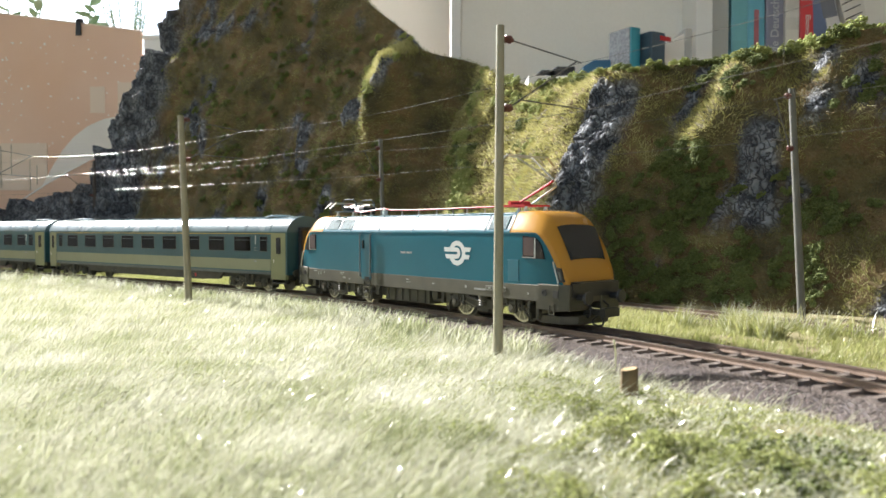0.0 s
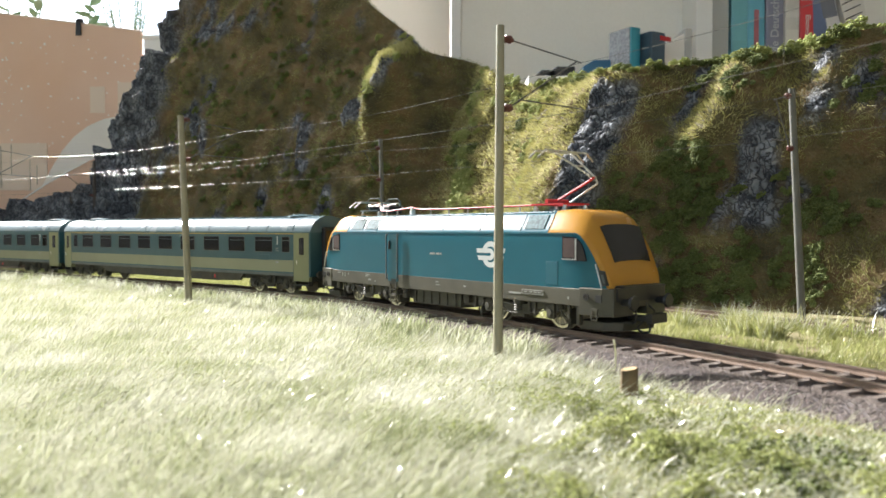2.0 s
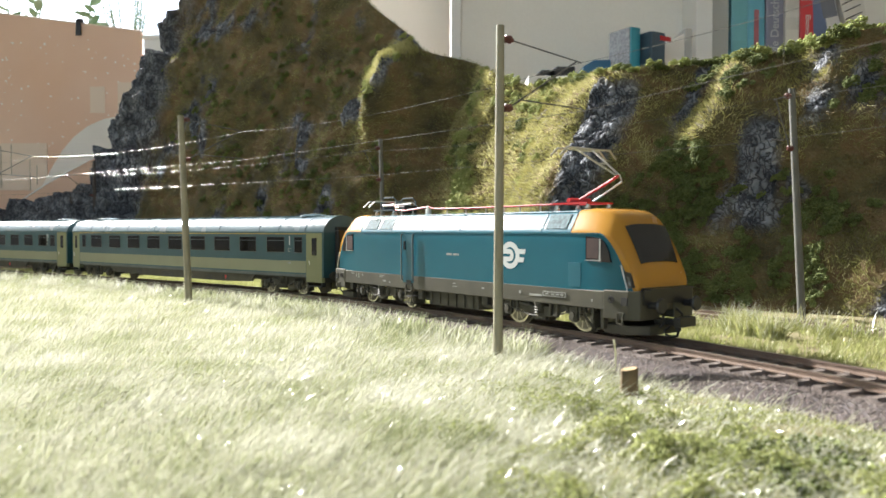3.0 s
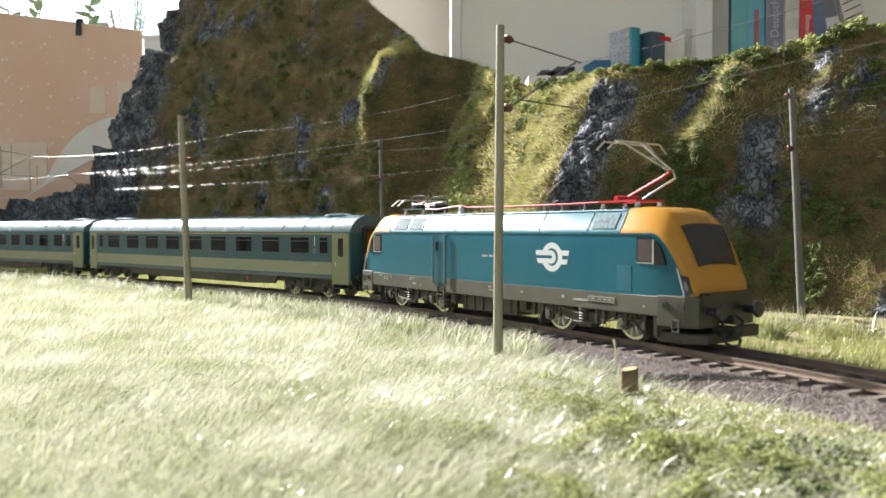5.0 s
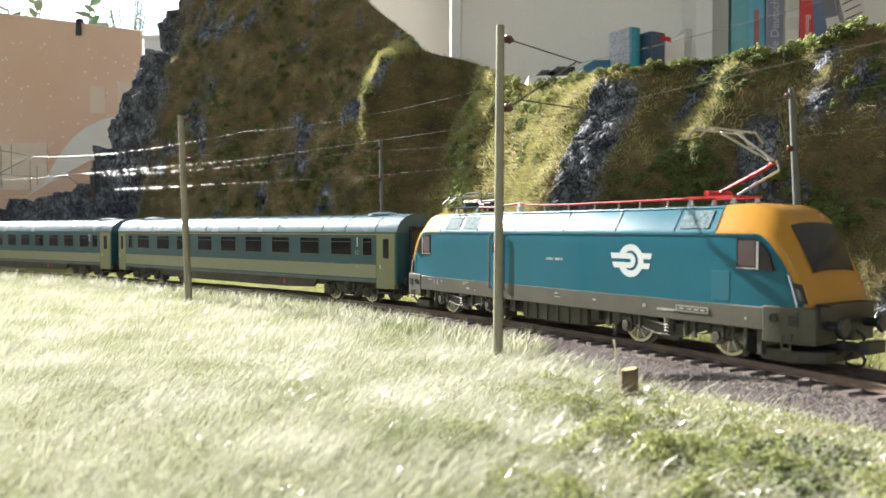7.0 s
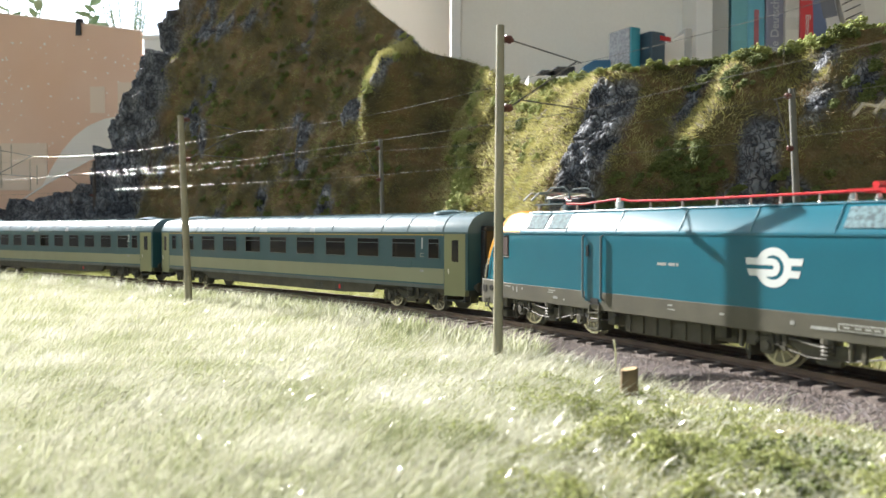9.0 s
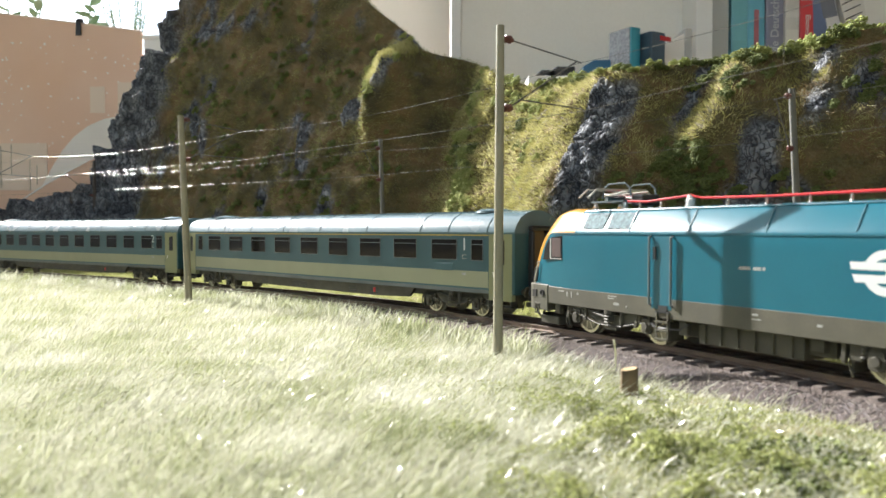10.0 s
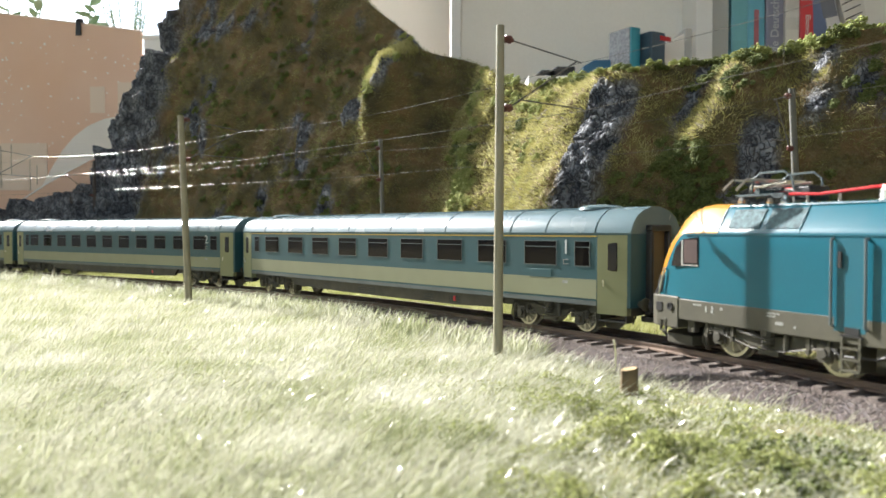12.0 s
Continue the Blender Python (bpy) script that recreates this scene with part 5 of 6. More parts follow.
def coach(first):
    t = thing("coach", "dark blue and cream model coach with %s class numeral" % ("a first" if first else "a second"), "railway coach", group="coaches of the train")
    WHEELS[t] = []
    L, w = 151.0, 16.1

    def ring(x, w=w, drop=0.0):
        half = [(w, 11.0), (w, 20), (w, 30), (w, 37), (w - 0.5, 38.6), (w - 1.6, 41), (w - 3.6, 43.4), (w - 7, 45.4), (w - 11, 46.5), (2, 46.9)]
        return [(x, y, z - drop * (z > 37)) for y, z in half] + [(x, -y, z - drop * (z > 37)) for y, z in half[::-1]]

    def band(x, w, z0, z1):
        return [(x, w, z0), (x, w, z1), (x, -w, z1), (x, -w, z0)]

    xs = [-L, -137, -60, 0, 60, 137, L]
    ends = {-L: 15.2, L: 15.2}
    part("body", Geo().loft([band(x, ends.get(x, w), 11.0, 37.0) for x in xs]), M_COACH, t, "dark blue body side")

    def roof(x, w):
        half = [(w, 36.9), (w + 0.2, 37.4), (w - 0.3, 38.8), (w - 1.5, 41), (w - 3.6, 43.4), (w - 7, 45.4), (w - 11, 46.5), (2, 46.9)]
        return [(x, y, z) for y, z in half] + [(x, -y, z) for y, z in half[::-1]]

    rf = part("roof", Geo().loft([roof(x, ends.get(x, w)) for x in xs]), M_ROOF, t, "silver grey ribbed roof", smooth=True)
    for x in (-119, -97, -63, -26, 11, 52, 93, 112, 136):
        half = roof(x, w)
        part("roof_seam", Geo().tube([(x, p[1] * 1.004, p[2] + 0.08) for p in half], 0.16, 4), M_ROOF, rf)
    for y in (-6.5, -3.9, -1.3, 1.3, 3.9, 6.5):
        part("roof_rib", Geo().box(-136, y - 0.2, 46.2 - 0.012 * y * y, 136, y + 0.2, 47.05 - 0.014 * y * y), M_ROOF, rf)
    for x in (-120, 126):
        part("roof_vent", Geo().lathe((x, 0, 46), (0, 0, 1), [(0, 9), (1.0, 8.6), (1.9, 6), (2.2, 2)], 18), M_ROOF, rf, smooth=True)
    for sgn in (-1, 1):
        part("cream_band", Geo().box(-136.6, sgn * (w - 0.3), 13.4, 136.8, sgn * (w + 0.1), 20.4), M_COACH_CREAM, t, "cream waist band")
        part("sill", Geo().box(-136.6, sgn * (w - 0.3), 11.0, 136.8, sgn * (w + 0.14), 12.6), M_COACH_GREY, t)
        if first:
            part("class_stripe", Geo().box(-136.6, sgn * (w - 0.3), 35.9, 136.8, sgn * (w + 0.1), 36.4), M_STRIPE, t, "thin yellow stripe")
        wide = [(-109.6, 16.4), (-81.4, 16.4), (-54, 16.2), (-26.8, 16.2), (0.7, 16.4), (28, 16.4), (55.3, 16.4), (82.3, 16.4), (109.4, 16.4)] if first else [(-117 + 23.2 * i, 13.6) for i in range(11)]
        for x, ww in wide + [(-129.5, 5.6), (130.2, 6.8)]:
            win = part("window", Geo().box(x - ww / 2, sgn * (w - 0.6), 25.2, x + ww / 2, sgn * (w + 0.06), 34.2), M_PANE, t, "dark window")
            fr = Geo()
            for a, b, c, d in ((x - ww / 2 - 0.25, 24.95, x + ww / 2 + 0.25, 25.25), (x - ww / 2 - 0.25, 34.15, x + ww / 2 + 0.25, 34.4), (x - ww / 2 - 0.25, 25.25, x - ww / 2, 34.15), (x + ww / 2, 25.25, x + ww / 2 + 0.25, 34.15)):
                fr.box(a, sgn * (w - 0.2), b, c, sgn * (w + 0.22), d)
            part("window_frame", fr, M_COACH_GREY, win)
            part("window_bar", Geo().box(x - ww / 2, sgn * (w - 0.2), 31.95, x + ww / 2, sgn * (w + 0.16), 32.25), M_RAILING, win)
        for e in (-1, 1):
            x = e * 143.4
            dr = part("door", Geo().prism([(e * 137.2, sgn * 10), (e * 137.2, sgn * (w + 0.12)), (e * 149.6, sgn * (w - 0.72)), (e * 149.6, sgn * 10)], "z", 8.2, 36.6), M_DOOR, t, "olive cream entrance door")
            part("door_window", Geo().box(x - 2.3, sgn * (w - 1.4), 23.6, x + 2.3, sgn * (w - 0.18), 34.0), M_GLASS, dr, bevel=0.5)
            part("door_handle", Geo().cyl((x - 3.6, sgn * (w - 0.5), 17.6), (x - 3.6, sgn * (w + 0.2), 20.4), 0.35, 6), M_CHROME, dr)
            part("door_step", Geo().box(x - 6, sgn * (w - 4), 5.6, x + 6, sgn * (w - 0.6), 6.3).box(x - 6, sgn * (w - 4), 5.6, x - 5.4, sgn * (w - 0.8), 8.4).box(x + 5.4, sgn * (w - 4), 5.6, x + 6, sgn * (w - 0.8), 8.4), M_BLACK, dr)
        me = text_mesh("1" if first else "2", 7.6)
        lm = pose(122.4 * U, sgn * (w + 0.1) * U, 31.8 * U, 90, 0, 0 if sgn < 0 else 180)
        part("numeral", me, M_WHITE_PRINT, t, "white class numeral", m=lm)
        part("notice", Geo().box(121, sgn * (w - 0.1), 25.6, 123.6, sgn * (w + 0.12), 25.9).box(121, sgn * (w - 0.1), 27.2, 123.6, sgn * (w + 0.12), 27.5).box(121, sgn * (w - 0.1), 25.6, 121.3, sgn * (w + 0.12), 27.5).box(120.8, sgn * (w - 0.1), 18.4, 123.4, sgn * (w + 0.15), 19.6), M_PRINT_DIM, t)
        part("destination_board", Geo().box(104, sgn * (w - 0.1), 20.2, 115, sgn * (w + 0.2), 23.4), M_COACH, t, bevel=0.15)
        part("marker", Geo().box(57, sgn * (w - 1.1), 7.2, 58.4, sgn * (w - 0.7), 9.4), M_RED, t, "small red marker")
        part("skirt", Geo().prism([(-88, 11.2), (-84, 6.8), (-40, 5.8), (60, 5.6), (84, 6.4), (88, 11.2)], "y", sgn * (w - 2.6), sgn * (w - 1.0)), M_UNDER, t, "grey equipment skirt")
        for x in (-52, -18, -10, 36, 54):
            part("louvre", Geo().box(x, sgn * (w - 1.1), 6.6, x + 7, sgn * (w - 0.85), 7.1).box(x, sgn * (w - 1.1), 7.7, x + 7, sgn * (w - 0.85), 8.2).box(x, sgn * (w - 1.1), 8.8, x + 7, sgn * (w - 0.85), 9.3), M_BLACK, t)
    part("floor_box", Geo().box(-60, -13, 6.4, 62, 13, 11.2).box(-150, -13, 8, 150, 13, 11.2), M_UNDER, t)
    for e in (-1, 1):
        part("gangway", Geo().box(e * 150.4, -6.4, 9, e * 153.4, -4.4, 38).box(e * 150.4, 4.4, 9, e * 153.4, 6.4, 38).box(e * 150.4, -6.4, 38, e * 153.4, 6.4, 40.2).box(e * 150.4, -6.4, 8, e * 153.4, 6.4, 10), M_BLACK, t, "black rubber gangway bellows", bevel=0.7)
        part("end_door", Geo().box(e * 150.6, -4.4, 10, e * 151.3, 4.4, 38), M_OCHRE, t, "dark ochre gangway door")
        part("coupling", Geo().box(e * 146, -1.8, 5.0, e * 154.6, 1.8, 7), M_BLACK, t)
        for sgn in (-1, 1):
            part("buffer", Geo().cyl((e * 150, sgn * 10, 12.2), (e * 153, sgn * 10, 12.2), 1.2, 10).lathe((e * 153, sgn * 10, 12.2), (e, 0, 0), [(0, 2.2), (0.9, 2.4), (1.2, 2.0)], 14), M_UNDER, t)
    bogies(t, (-111.8, 111.8), 30.0, 5.3, 16.0)
    return t


LOCO = locomotive()
COACHES = [coach(True), coach(False), coach(False)]


# ---- overhead line ----
def mast(s, d, base, height, arms, wide, label, lean=0.0, shaft=None, zc=85.0, zm=104.0):
    """A tapered pole with two insulated arms that reach to the wires over its track."""
    p, h = line(s, d)
    t = thing("overhead_line_mast", label, "catenary mast", p[0], p[1], base, group="masts of the overhead line")
    lean_x = lean * height
    part("pole", Geo().cyl((0, 0, 0), (lean_x, 0, height), wide / 2 * 1.12, 12, wide / 2 * 0.92), shaft or M_MAST, t, smooth=True)
    part("pole_foot", Geo().cyl((0, 0, -2), (0, 0, 1.2), wide * 0.8, 12), shaft or M_MAST, t)
    q, _ = line(s, arms)
    to = Vector((q[0] - p[0], q[1] - p[1], 0))
    run = to.normalized()

    def on(z):
        return Vector((lean_x * (z - base) / height, 0, z - base))
    for z in (zm + 4, zc - 2):
        part("insulator", Geo().lathe(on(z) + run * wide * 0.5, run, [(0, 0.9), (0.6, 0.9), (0.8, 1.5), (1.4, 1.5), (1.6, 0.9), (2.4, 1.5), (3.0, 1.5), (3.2, 0.9), (4.2, 0.8)], 10), M_INSUL, t, "brown ribbed insulator")
    tip = to + Vector((0, 0, zm - base))
    part("top_arm", Geo().tube([on(zm + 4) + run * 4, tip], 0.28, 6), M_WIRE, t)
    part("cantilever", Geo().tube([on(zc - 2) + run * 4, tip - run * 2 + Vector((0, 0, 0.4))], 0.36, 6), M_WIRE, t)
    part("steady_arm", Geo().tube([on(zc - 2) + run * 9 + Vector((0, 0, 3.6)), to + Vector((0, 0, zc - base + 1.0)), to * 1.06 + Vector((0, 0, zc - base))], 0.26, 6), M_WIRE, t)
    return t


mast(32.5, -41, -8.5, 121, 0, 3.3, "slender grey green pole with brown insulated arms in the meadow", 0.006)
mast(-251.1, -41, -7, 117, 0, 4.0, "slender grey green pole at the edge of the meadow", -0.036)
mast(-542, -41, -7, 118, 0, 3.6, "slender grey green pole beside the far bend")
mast(34, 151, -8, 117, 125, 3.6, "grey pole at the foot of the cliff, darkened as in shade", -0.055, M_MAST_SHADED, 81, 101)
mast(-266, 151, -8, 122, 125, 3.6, "grey pole at the foot of the hill, darkened as in shade", -0.03, M_MAST_SHADED, 82, 102)
mast(-715, 165, -8, 130, 128, 4.0, "dark lattice pole near the end of the hill", 0.0, M_MAST_IRON, 82, 102)
mast(-816, 200, -8, 90, 240, 4.0, "short dark pole in the far corner", 0.0, M_MAST_IRON, 60, 74)


def wires(d, supports, zc, zm):
    for i in range(len(supports) - 1):
        a, b = supports[i], supports[i + 1]
        pa, _ = line(a, d)
        pb, _ = line(b, d)
        pa, pb = Vector((pa[0], pa[1], 0)), Vector((pb[0], pb[1], 0))
        t = thing("overhead_wire", "thin bright messenger and contact wire with droppers", "overhead wire", group="spans of overhead wire")
        top = [pa.lerp(pb, k / 12) + Vector((0, 0, zm - 5 * (1 - (k / 6 - 1) ** 2))) for k in range(13)]
        low = [pa.lerp(pb, k / 12) + Vector((0, 0, zc)) for k in range(13)]
        part("messenger_wire", Geo().tube(top, 0.09, 6), M_WIRE, t)
        part("contact_wire", Geo().tube(low, 0.1, 6), M_WIRE, t)
        for k in (4,):
            part("dropper", Geo().tube([top[k], low[k]], 0.09, 4), M_WIRE, t)


wires(0, [-1100, -830, -542, -251.1, 32.5, 320], 85, 104)
wires(125, [-1000, -715, -266, 33, 300], 81.5, 101.5)


# ---- the room behind the layout ----
def furniture():
    t = thing("bookcase", "white laminated bookcase with a closed flat side", "bookcase")
    part("side_panel", Geo().box(322, 985, -700, 343, 1300, 900), M_WHITE, t, bevel=1)
    part("shelf", Geo().box(346, 1000, 205, 1400, 1290, 225), M_WHITE, t, bevel=1)
    # added grey block that stands for the shaded inner side of the panel
    part("inner_shade_panel", Geo().box(343.2, 1004, 225.2, 370, 1180, 900), M_SHELF_SHADE, t)
    part("back_panel", Geo().box(346, 1290, -700, 1400, 1298, 900), M_CREAM, t)
    c = thing("cabinet", "cream wardrobe with a plain door and white edge", "cabinet")
    part("door", Geo().box(24, 1040, -700, 322, 1400, 900), M_CREAM, c, bevel=1)
    part("edge_strip", Geo().box(11, 1034, -700, 23.7, 1400, 900), M_WHITE, c, bevel=1)
    w = thing("side_shelf", "narrow white shelf carrying small books and boxes", "shelf")
    part("board", Geo().box(95, 860, 196, 325, 1032, 210), M_WHITE, w, bevel=1)
    for x in (110, 305):
        part("bracket", Geo().box(x, 1005, -700, x + 14, 1030, 196), M_WHITE, w)


furniture()


def book(x, w, h, depth, colour, label, lean=0.0, y=1010, z=225.5, bands=(), words="", ink=(0.8, 0.8, 0.8), flip=False, group="books on the shelf", size=14.0, high=0.37):
    """An upright book: two boards, a rounded spine towards the viewer, and the block of pages."""
    t = thing("book", label, "book", x, y, z, group=group)
    m = pose(0, 0, 0, 0, lean, 0)
    cm = material("book_cover", colour, 0.42, var=0.07, scale=0.03, fine=0.002)
    spine = [(0, 4)] + [(w / 2 - w / 2 * math.cos(math.pi * k / 8), 1.2 - 1.2 * math.sin(math.pi * k / 8)) for k in range(9)] + [(w, 4)]
    part("spine", Geo().prism(spine, "z", 0, h), cm, t, m=m, smooth=True)
    part("board", Geo().box(0, 4, 0, 1.8, depth, h), cm, t, m=m)
    part("board", Geo().box(w - 1.8, 4, 0, w, depth, h), cm, t, m=m)
    part("page_block", Geo().box(1.8, 4.0, 3, w - 1.8, depth - 3, h - 3), M_PALE, t, m=m)
    for z0, z1, col, *inset in bands:
        i = inset[0] if inset else 0.08
        part("spine_band", Geo().box(w * i, -0.4, z0, w * (1 - i), 1.0, z1), material("spine_band", col, 0.5, var=0.04), t, m=m)
    if words:
        me = text_mesh(words, size, 0.3)
        turn = pose(w / 2 * U, -0.45 * U, 0, 90, 0, 0) @ pose(0, h * high * U, 0, 0, 0, -90 if flip else 90)
        part("spine_lettering", me, material("spine_ink", ink, 0.5, var=0.03), t, m=m @ turn)


def books():
    px = 1010 / 1361.0
    at = lambda u: (u - 784) * px
    book(at(1291), 21, 205, 150, (0.17, 0.46, 0.52), "tall teal hardback with worn spine", bands=((30, 60, (0.16, 0.42, 0.46)),))
    book(at(1320), 22, 190, 150, (0.13, 0.42, 0.56), "teal blue hardback with red printing", bands=((44, 100, (0.42, 0.14, 0.16), 0.36),))
    book(at(1352), 23, 210, 150, (0.24, 0.25, 0.33), "dark slate school book with pale lettering", words="ufe Deutsch", ink=(0.55, 0.56, 0.6), size=15)
    book(at(1385), 19, 200, 150, (0.62, 0.60, 0.56), "grey paperback with pale bands", bands=((22, 42, (0.7, 0.68, 0.62)), (58, 74, (0.68, 0.66, 0.6)), (90, 100, (0.66, 0.64, 0.6))))
    book(at(1412), 19, 205, 150, (0.65, 0.04, 0.05), "red paperback with white lettering", words="Elementa", ink=(0.8, 0.75, 0.72), flip=True, size=9.5, high=0.37, bands=((112, 150, (0.45, 0.42, 0.4)),))
    book(at(1441), 24, 200, 150, (0.13, 0.18, 0.33), "navy blue hardback leaning in the row", lean=-5)
    book(at(1478), 22, 210, 150, (0.74, 0.73, 0.72), "white paperback leaning over", lean=-13, bands=((90, 140, (0.15, 0.16, 0.2)),))
    book(at(1491), 8, 210, 150, (0.68, 0.67, 0.66), "thin pale brochure leaning over", lean=-15)
    # wire-bound notebook with its rings towards the viewer
    t = thing("notebook", "white notebook with a black wire binding", "notebook", at(1520), 1008, 225.5)
    m = pose(0, 0, 0, 0, -14, 0)
    part("page_block", Geo().box(0, 4, 0, 30, 150, 210), M_PALE, t, m=m, bevel=0.8)
    for k in range(20):
        z = 12 + k * 10
        ring = [(13 + 11 * math.cos(a), 4 - 7 * math.sin(a), z + 2 * math.cos(a)) for a in [math.pi * (-0.1 + 1.2 * q / 10) for q in range(11)]]
        part("wire_ring", Geo().tube(ring, 0.8, 6), M_BLACK, t, m=m)
    # small things on the side shelf
    q = 900 / 1361.0
    at2 = lambda u: (u - 784) * q
    b = thing("box", "small blue plastic box", "box", at2(1030), 900, 210.5, group="boxes on the side shelf")
    part("body", Geo().prism([(0, 0), (34, 0), (34, 26), (14, 26), (0, 18)], "y", 0, 60), material("blue_plastic", (0.03, 0.14, 0.26), 0.4, var=0.06), b, bevel=1.5)
    # a book standing with its page edges to the viewer
    # two books standing with their page edges to the viewer, turned well to the side
    pm = material("grey_pages", (0.36, 0.38, 0.41), 0.8, var=0.25, scale=0.003, fine=0.0006, bump=0.5)
    cm = material("teal_cover", (0.04, 0.30, 0.40), 0.35, var=0.05)
    dm = material("dark_cover", (0.05, 0.09, 0.13), 0.4, var=0.1)
    for u, y, wide, thick, high, cover, label in ((1116, 872, 36, 13, 57, cm, "teal hardback showing grey page edges"), (1152, 868, 32, 20, 51, dm, "dark book with scuffed page edges and a red tab")):
        t = thing("book", label, "book", (u - 784) * y / 1361.0, y, 210.5, -60, group="books on the side shelf")
        part("page_block", Geo().box(-wide + 2, 0.5, 1, -2.5, thick - 2, high - 1), pm, t)
        part("spine", Geo().prism([(-2.5, -0.6), (-0.4, -0.2), (0, thick * 0.5), (-0.4, thick + 0.2), (-2.5, thick + 0.6)], "z", 0, high), cover, t, bevel=0.4)
        part("board", Geo().box(-wide, -1.2, 0, -2.5, 0.4, high), pm if cover is cm else dm, t)
        part("board", Geo().box(-wide, thick - 1.6, 0, -2.5, thick, high), cover, t)
        if cover is dm:
            part("tab", Geo().box(-0.2, thick * 0.6, high - 9, 1.2, thick + 8, high - 4), M_RED, t, "small red tab")
    b = thing("box", "cream cardboard box with a grey lid", "box", at2(1158), 915, 210.5, group="boxes on the side shelf")
    part("body", Geo().prism([(0, 0), (46, 0), (46, 64), (0, 42)], "y", 0, 80), M_PALE, b, bevel=1.5)
    part("lid", Geo().box(38, -1.5, 0, 47, 82, 66), material("grey_lid", (0.45, 0.44, 0.42), 0.5, var=0.05), b, bevel=1.2)
    for u, w, h in ((950, 22, 10), (972, 30, 14)):
        b = thing("box", "flat dark grey case", "box", at2(u) - 4, 880, 210.5, group="cases on the side shelf")
        part("body", Geo().prism([(0, 0), (w, 0), (w, h), (w * 0.3, h), (0, h * 0.5)], "y", 0, 50), M_BLACK, b, bevel=1)


books()


def backboards():
    t = thing("backboard", "salmon orange backboard standing before the window", "board")
    part("panel", Geo().prism([(-1300, -40), (-437, -40), (-437, 326), (-645, 352), (-1300, 420)], "y", 1120, 1128), M_SALMON, t)
    part("edge", Geo().tube([(-1300, 1119.4, 420), (-645, 1119.4, 352), (-437, 1119.4, 326)], 1.0, 6), M_PEACH, t)
    for a, b, c, d in ((-511, 208, -490, 246), (-471, 200, -444, 252)):
        part("paper_note", Geo().box(a, 1118.6, b, c, 1119.6, d), M_PEACH, t, "pale paper note")
    part("lower_panel", Geo().box(-660, 1117, 96, -574, 1119.5, 164), M_PEACH, t, "paler lower panel")
    for x, z0, z1 in ((-640, 100, 160), (-625, 118, 162), (-598, 96, 140), (-588, 104, 132)):
        part("pencil_line", Geo().tube([(x, 1116.6, z0), (x, 1116.6, z1)], 0.6, 5), M_MAST, t)
    r = random.Random(6)
    fleck = Geo()
    for _ in range(90):
        x, z, q = r.uniform(-650, -445), r.uniform(150, 318), r.uniform(0.5, 1.3)
        fleck.box(x - q, 1119.0, z - q, x + q * r.uniform(0.6, 1.2), 1119.8, z + q)
    tagged(part("paint_fleck", fleck, M_WHITE, t, "white flecks on the board"), kind="stuff")
    clip = thing("clip", "black spring clip on the board's top edge", "clip", -526, 1119, 319)
    part("jaw", Geo().prism([(-4, 0), (4, 0), (3.4, 22), (-3.4, 22)], "y", -3, -0.4), M_BLACK, clip, bevel=0.6)
    part("jaw", Geo().prism([(-4, 2), (4, 2), (3.4, 22), (-3.4, 22)], "y", 9.4, 12), M_BLACK, clip, bevel=0.6)
    part("hinge", Geo().cyl((-4, 4.5, 24), (4, 4.5, 24), 2.0, 10).box(-3.4, -3, 20, 3.4, 12, 22), M_BLACK, clip)
    a = thing("arched_board", "pale arched board with rounded shoulder", "board")
    outline = [(-575, -40), (-575, 100), (-560, 128), (-545, 152), (-528, 172), (-508, 187), (-485, 197), (-455, 203), (-380, 206), (-380, -40)]
    part("panel", Geo().prism(outline, "y", 1104, 1110), M_PALE, a)
    b = thing("backboard", "peach board with a long curved white edge", "board")
    pts = [(-612, 70), (-585, 88), (-560, 104), (-530, 121), (-500, 137), (-465, 152), (-420, 166), (-360, 178)]
    part("panel", Geo().prism([(-612, -40)] + pts + [(-360, -40)], "y", 1090, 1096), M_SALMON, b)
    part("edge", Geo().tube([(x, 1089.6, z) for x, z in pts], 1.0, 6), M_WHITE, b)
    p = thing("window_post", "pale grey post beside the backboard", "post")
    part("post", Geo().box(-436, 1126, -40, -404, 1150, 316), M_WHITE, p, bevel=2)
    part("cap", Geo().box(-438, 1124, 316, -402, 1152, 322), M_WHITE, p, bevel=1.5)


backboards()


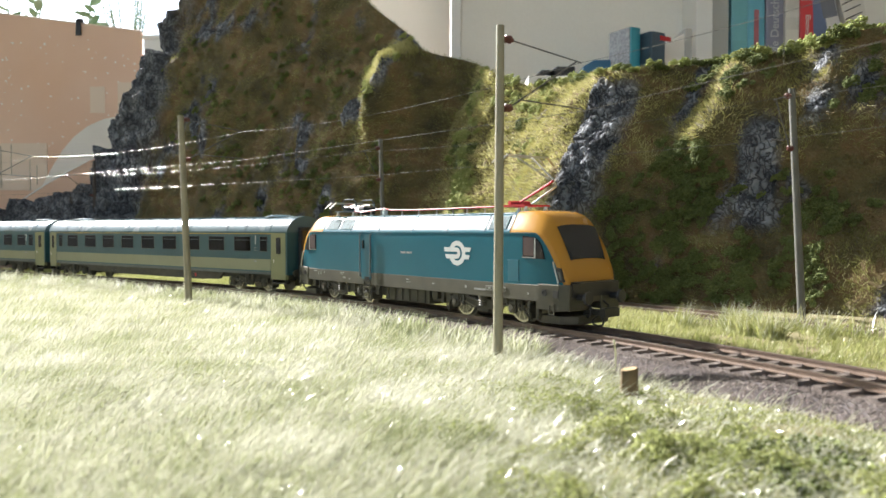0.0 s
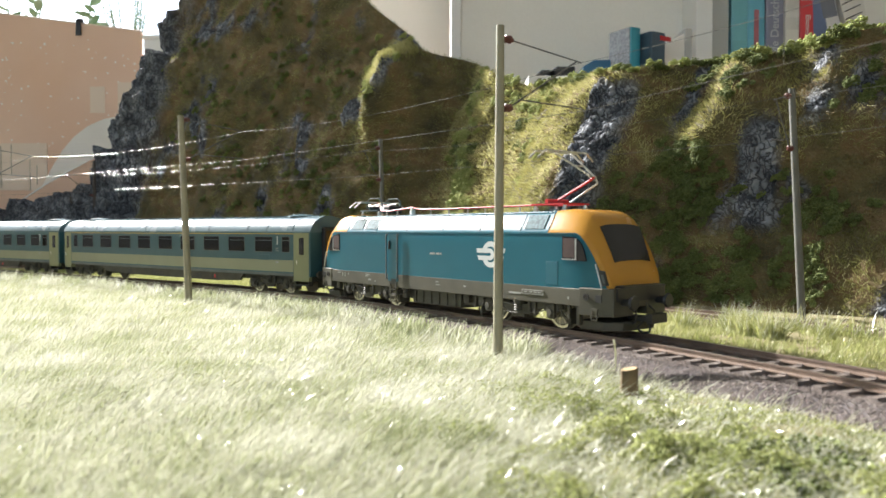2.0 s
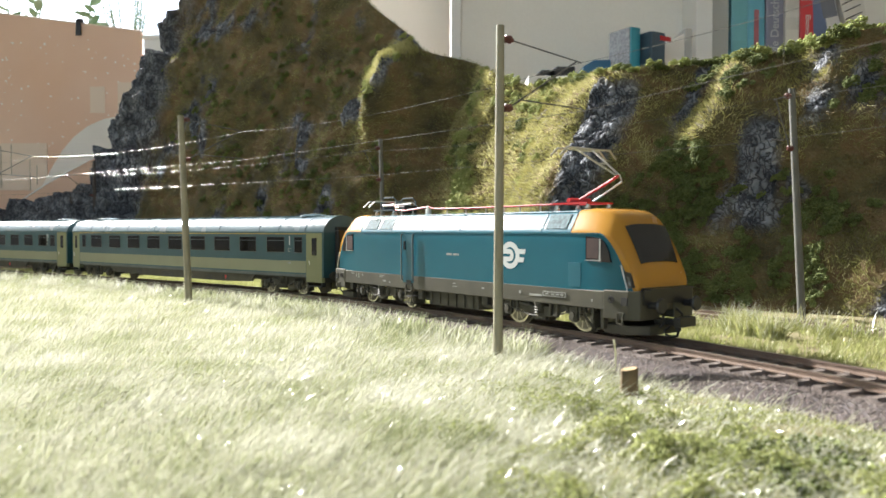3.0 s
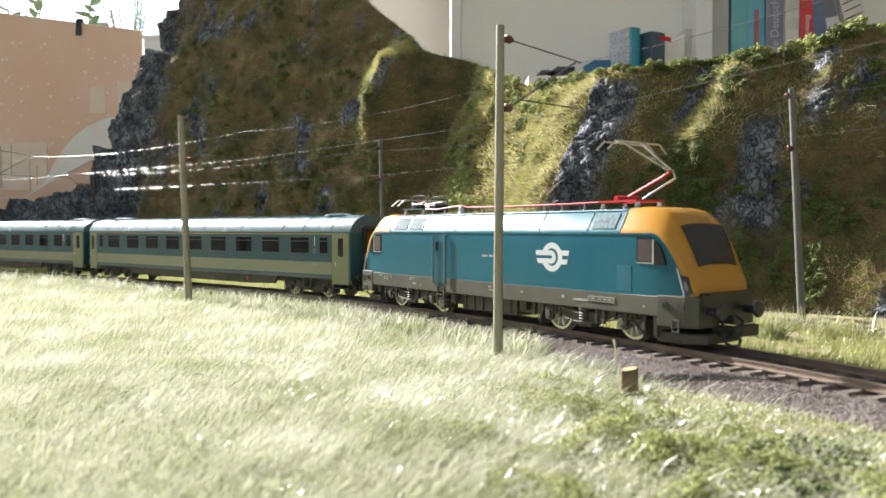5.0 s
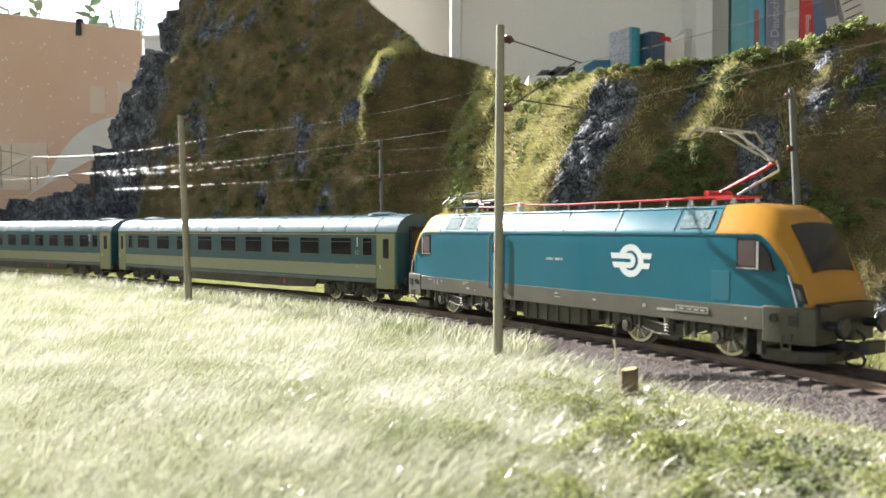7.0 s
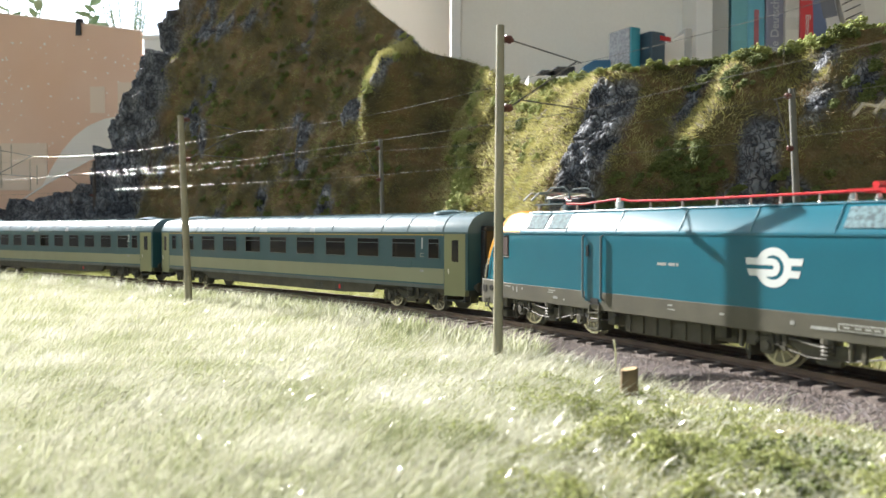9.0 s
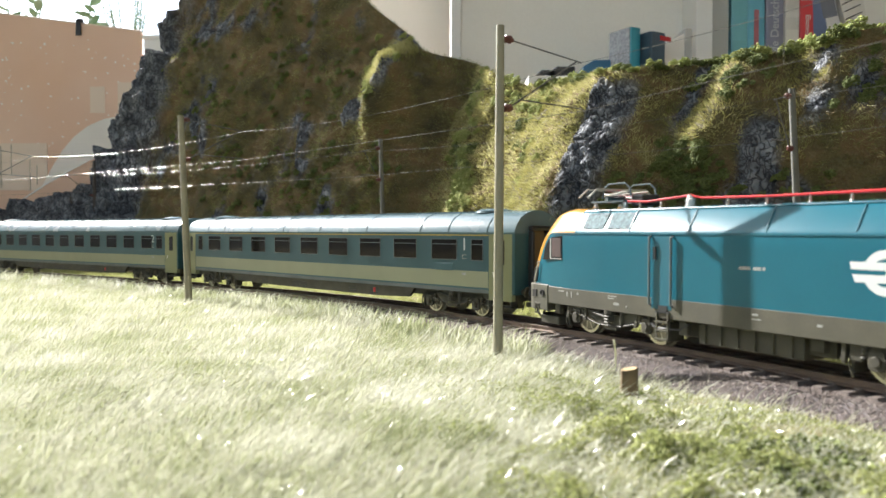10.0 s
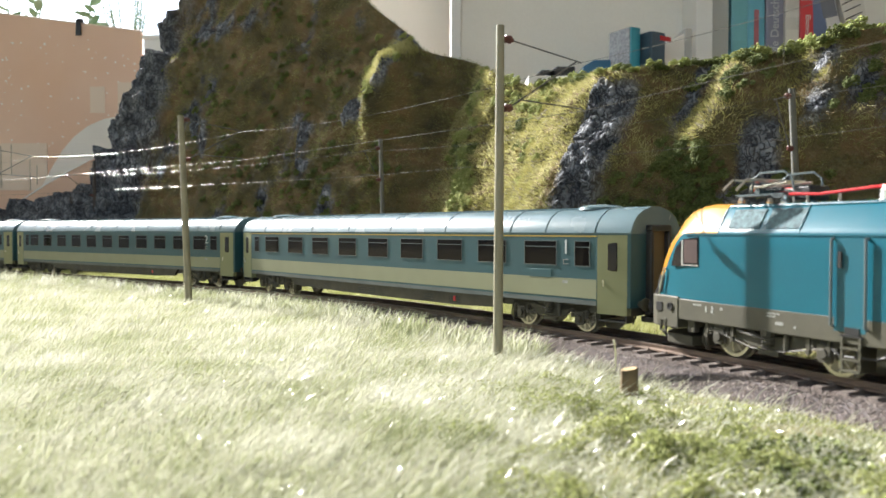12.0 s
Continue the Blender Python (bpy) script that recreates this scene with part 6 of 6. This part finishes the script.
def potted_plant(x, y, stems, leaf, label, seed):
    r = random.Random(seed)
    t = thing("potted_plant", label, "plant", x, y, 179.5, group="plants on the window sill")
    part("pot", Geo().lathe((0, 0, 0), (0, 0, 1), [(0, 34), (60, 42), (62, 46), (76, 47), (76, 42), (66, 40)], 20), material("terracotta", (0.42, 0.17, 0.09), 0.8, var=0.1), t, smooth=True)
    for k in range(stems):
        top = Vector((r.uniform(-45, 45), r.uniform(-20, 20), r.uniform(235, 315)))
        mid = Vector((top.x * 0.5, top.y * 0.4, 180))
        st = part("stem", Geo().tube([(0, 0, 60), mid, top], 1.4, 6), M_LEAF, t)
        n = r.randint(4, 6) if leaf > 10 else 16
        for q in range(n):
            f = 0.45 + 0.55 * q / (n - 1)
            c = mid.lerp(top, f)
            a, e = r.uniform(0, 6.28), r.uniform(0.1, 0.9)
            d = Vector((math.cos(a) * math.cos(e), math.sin(a) * math.cos(e) * 0.6, math.sin(e)))
            s = d.cross(Vector((0, 0.3, 1))).normalized()
            nrm = s.cross(d).normalized()
            wide = leaf * (0.32 if leaf > 10 else 0.12)
            prof = [(0, 0.1), (0.25, 0.8), (0.55, 1.0), (0.8, 0.7), (1.0, 0.05)]
            rings = [[c + d * leaf * u + s * wide * w - nrm * 0.5, c + d * leaf * u + nrm * (0.8 - 2.5 * u * u), c + d * leaf * u - s * wide * w - nrm * 0.5, c + d * leaf * u - nrm * (0.9 + 2.5 * u * u)] for u, w in prof]
            part("leaf", Geo().loft(rings), M_LEAF, st, smooth=True)


potted_plant(-800, 1475, 4, 26, "round leaved green plant in a pot on the sill", 3)
potted_plant(-690, 1478, 3, 30, "broad leaved green plant in a pot on the sill", 8)
potted_plant(-596, 1475, 9, 9, "fine feathery green plant in a pot on the sill", 5)


# ---- what moves: the train rolls along the line ----
T_ROWS = [0, 0.5, 1, 1.5, 2, 2.5, 3, 5, 5.5, 6, 6.5, 7, 7.2, 8.8, 9, 9.5, 10, 10.5, 11, 11.5, 12]
S_ROWS = [-67.8, -61.9, -56, -50, -44.4, -38.2, -31.6, -6.3, 0.8, 11.0, 22.4, 34.5, 39.2, 84.4, 90.2, 106, 122.3, 137.9, 154.5, 170.3, 187]


def travel(t):
    return float(np.interp(t, T_ROWS, S_ROWS))


def ride(s, half):
    """Pose of a vehicle whose two pivots stand on the line half to each side of s."""
    a, b = line(s - half)[0], line(s + half)[0]
    mid, run = (a + b) / 2, b - a
    return pose(mid[0] * U, mid[1] * U, 0, 0, 0, math.degrees(math.atan2(run[1], run[0])))


def motions():
    for k, (ob, back, half) in enumerate([(LOCO, 0, 56.9)] + [(c, 271 + 310 * i, 111.8) for i, c in enumerate(COACHES)]):
        walk(ob, [(t, ride(s - back, half)) for t, s in zip(T_ROWS, S_ROWS)])
        for ax, x, y, r in WHEELS[ob]:
            rows = []
            for i in range(49):
                t = i * 0.25
                rows.append((t, pose(x * U, y * U, r * U, 0, math.degrees((travel(t) - S_ROWS[0]) / r), 0)))
            walk(ax, rows)


motions()
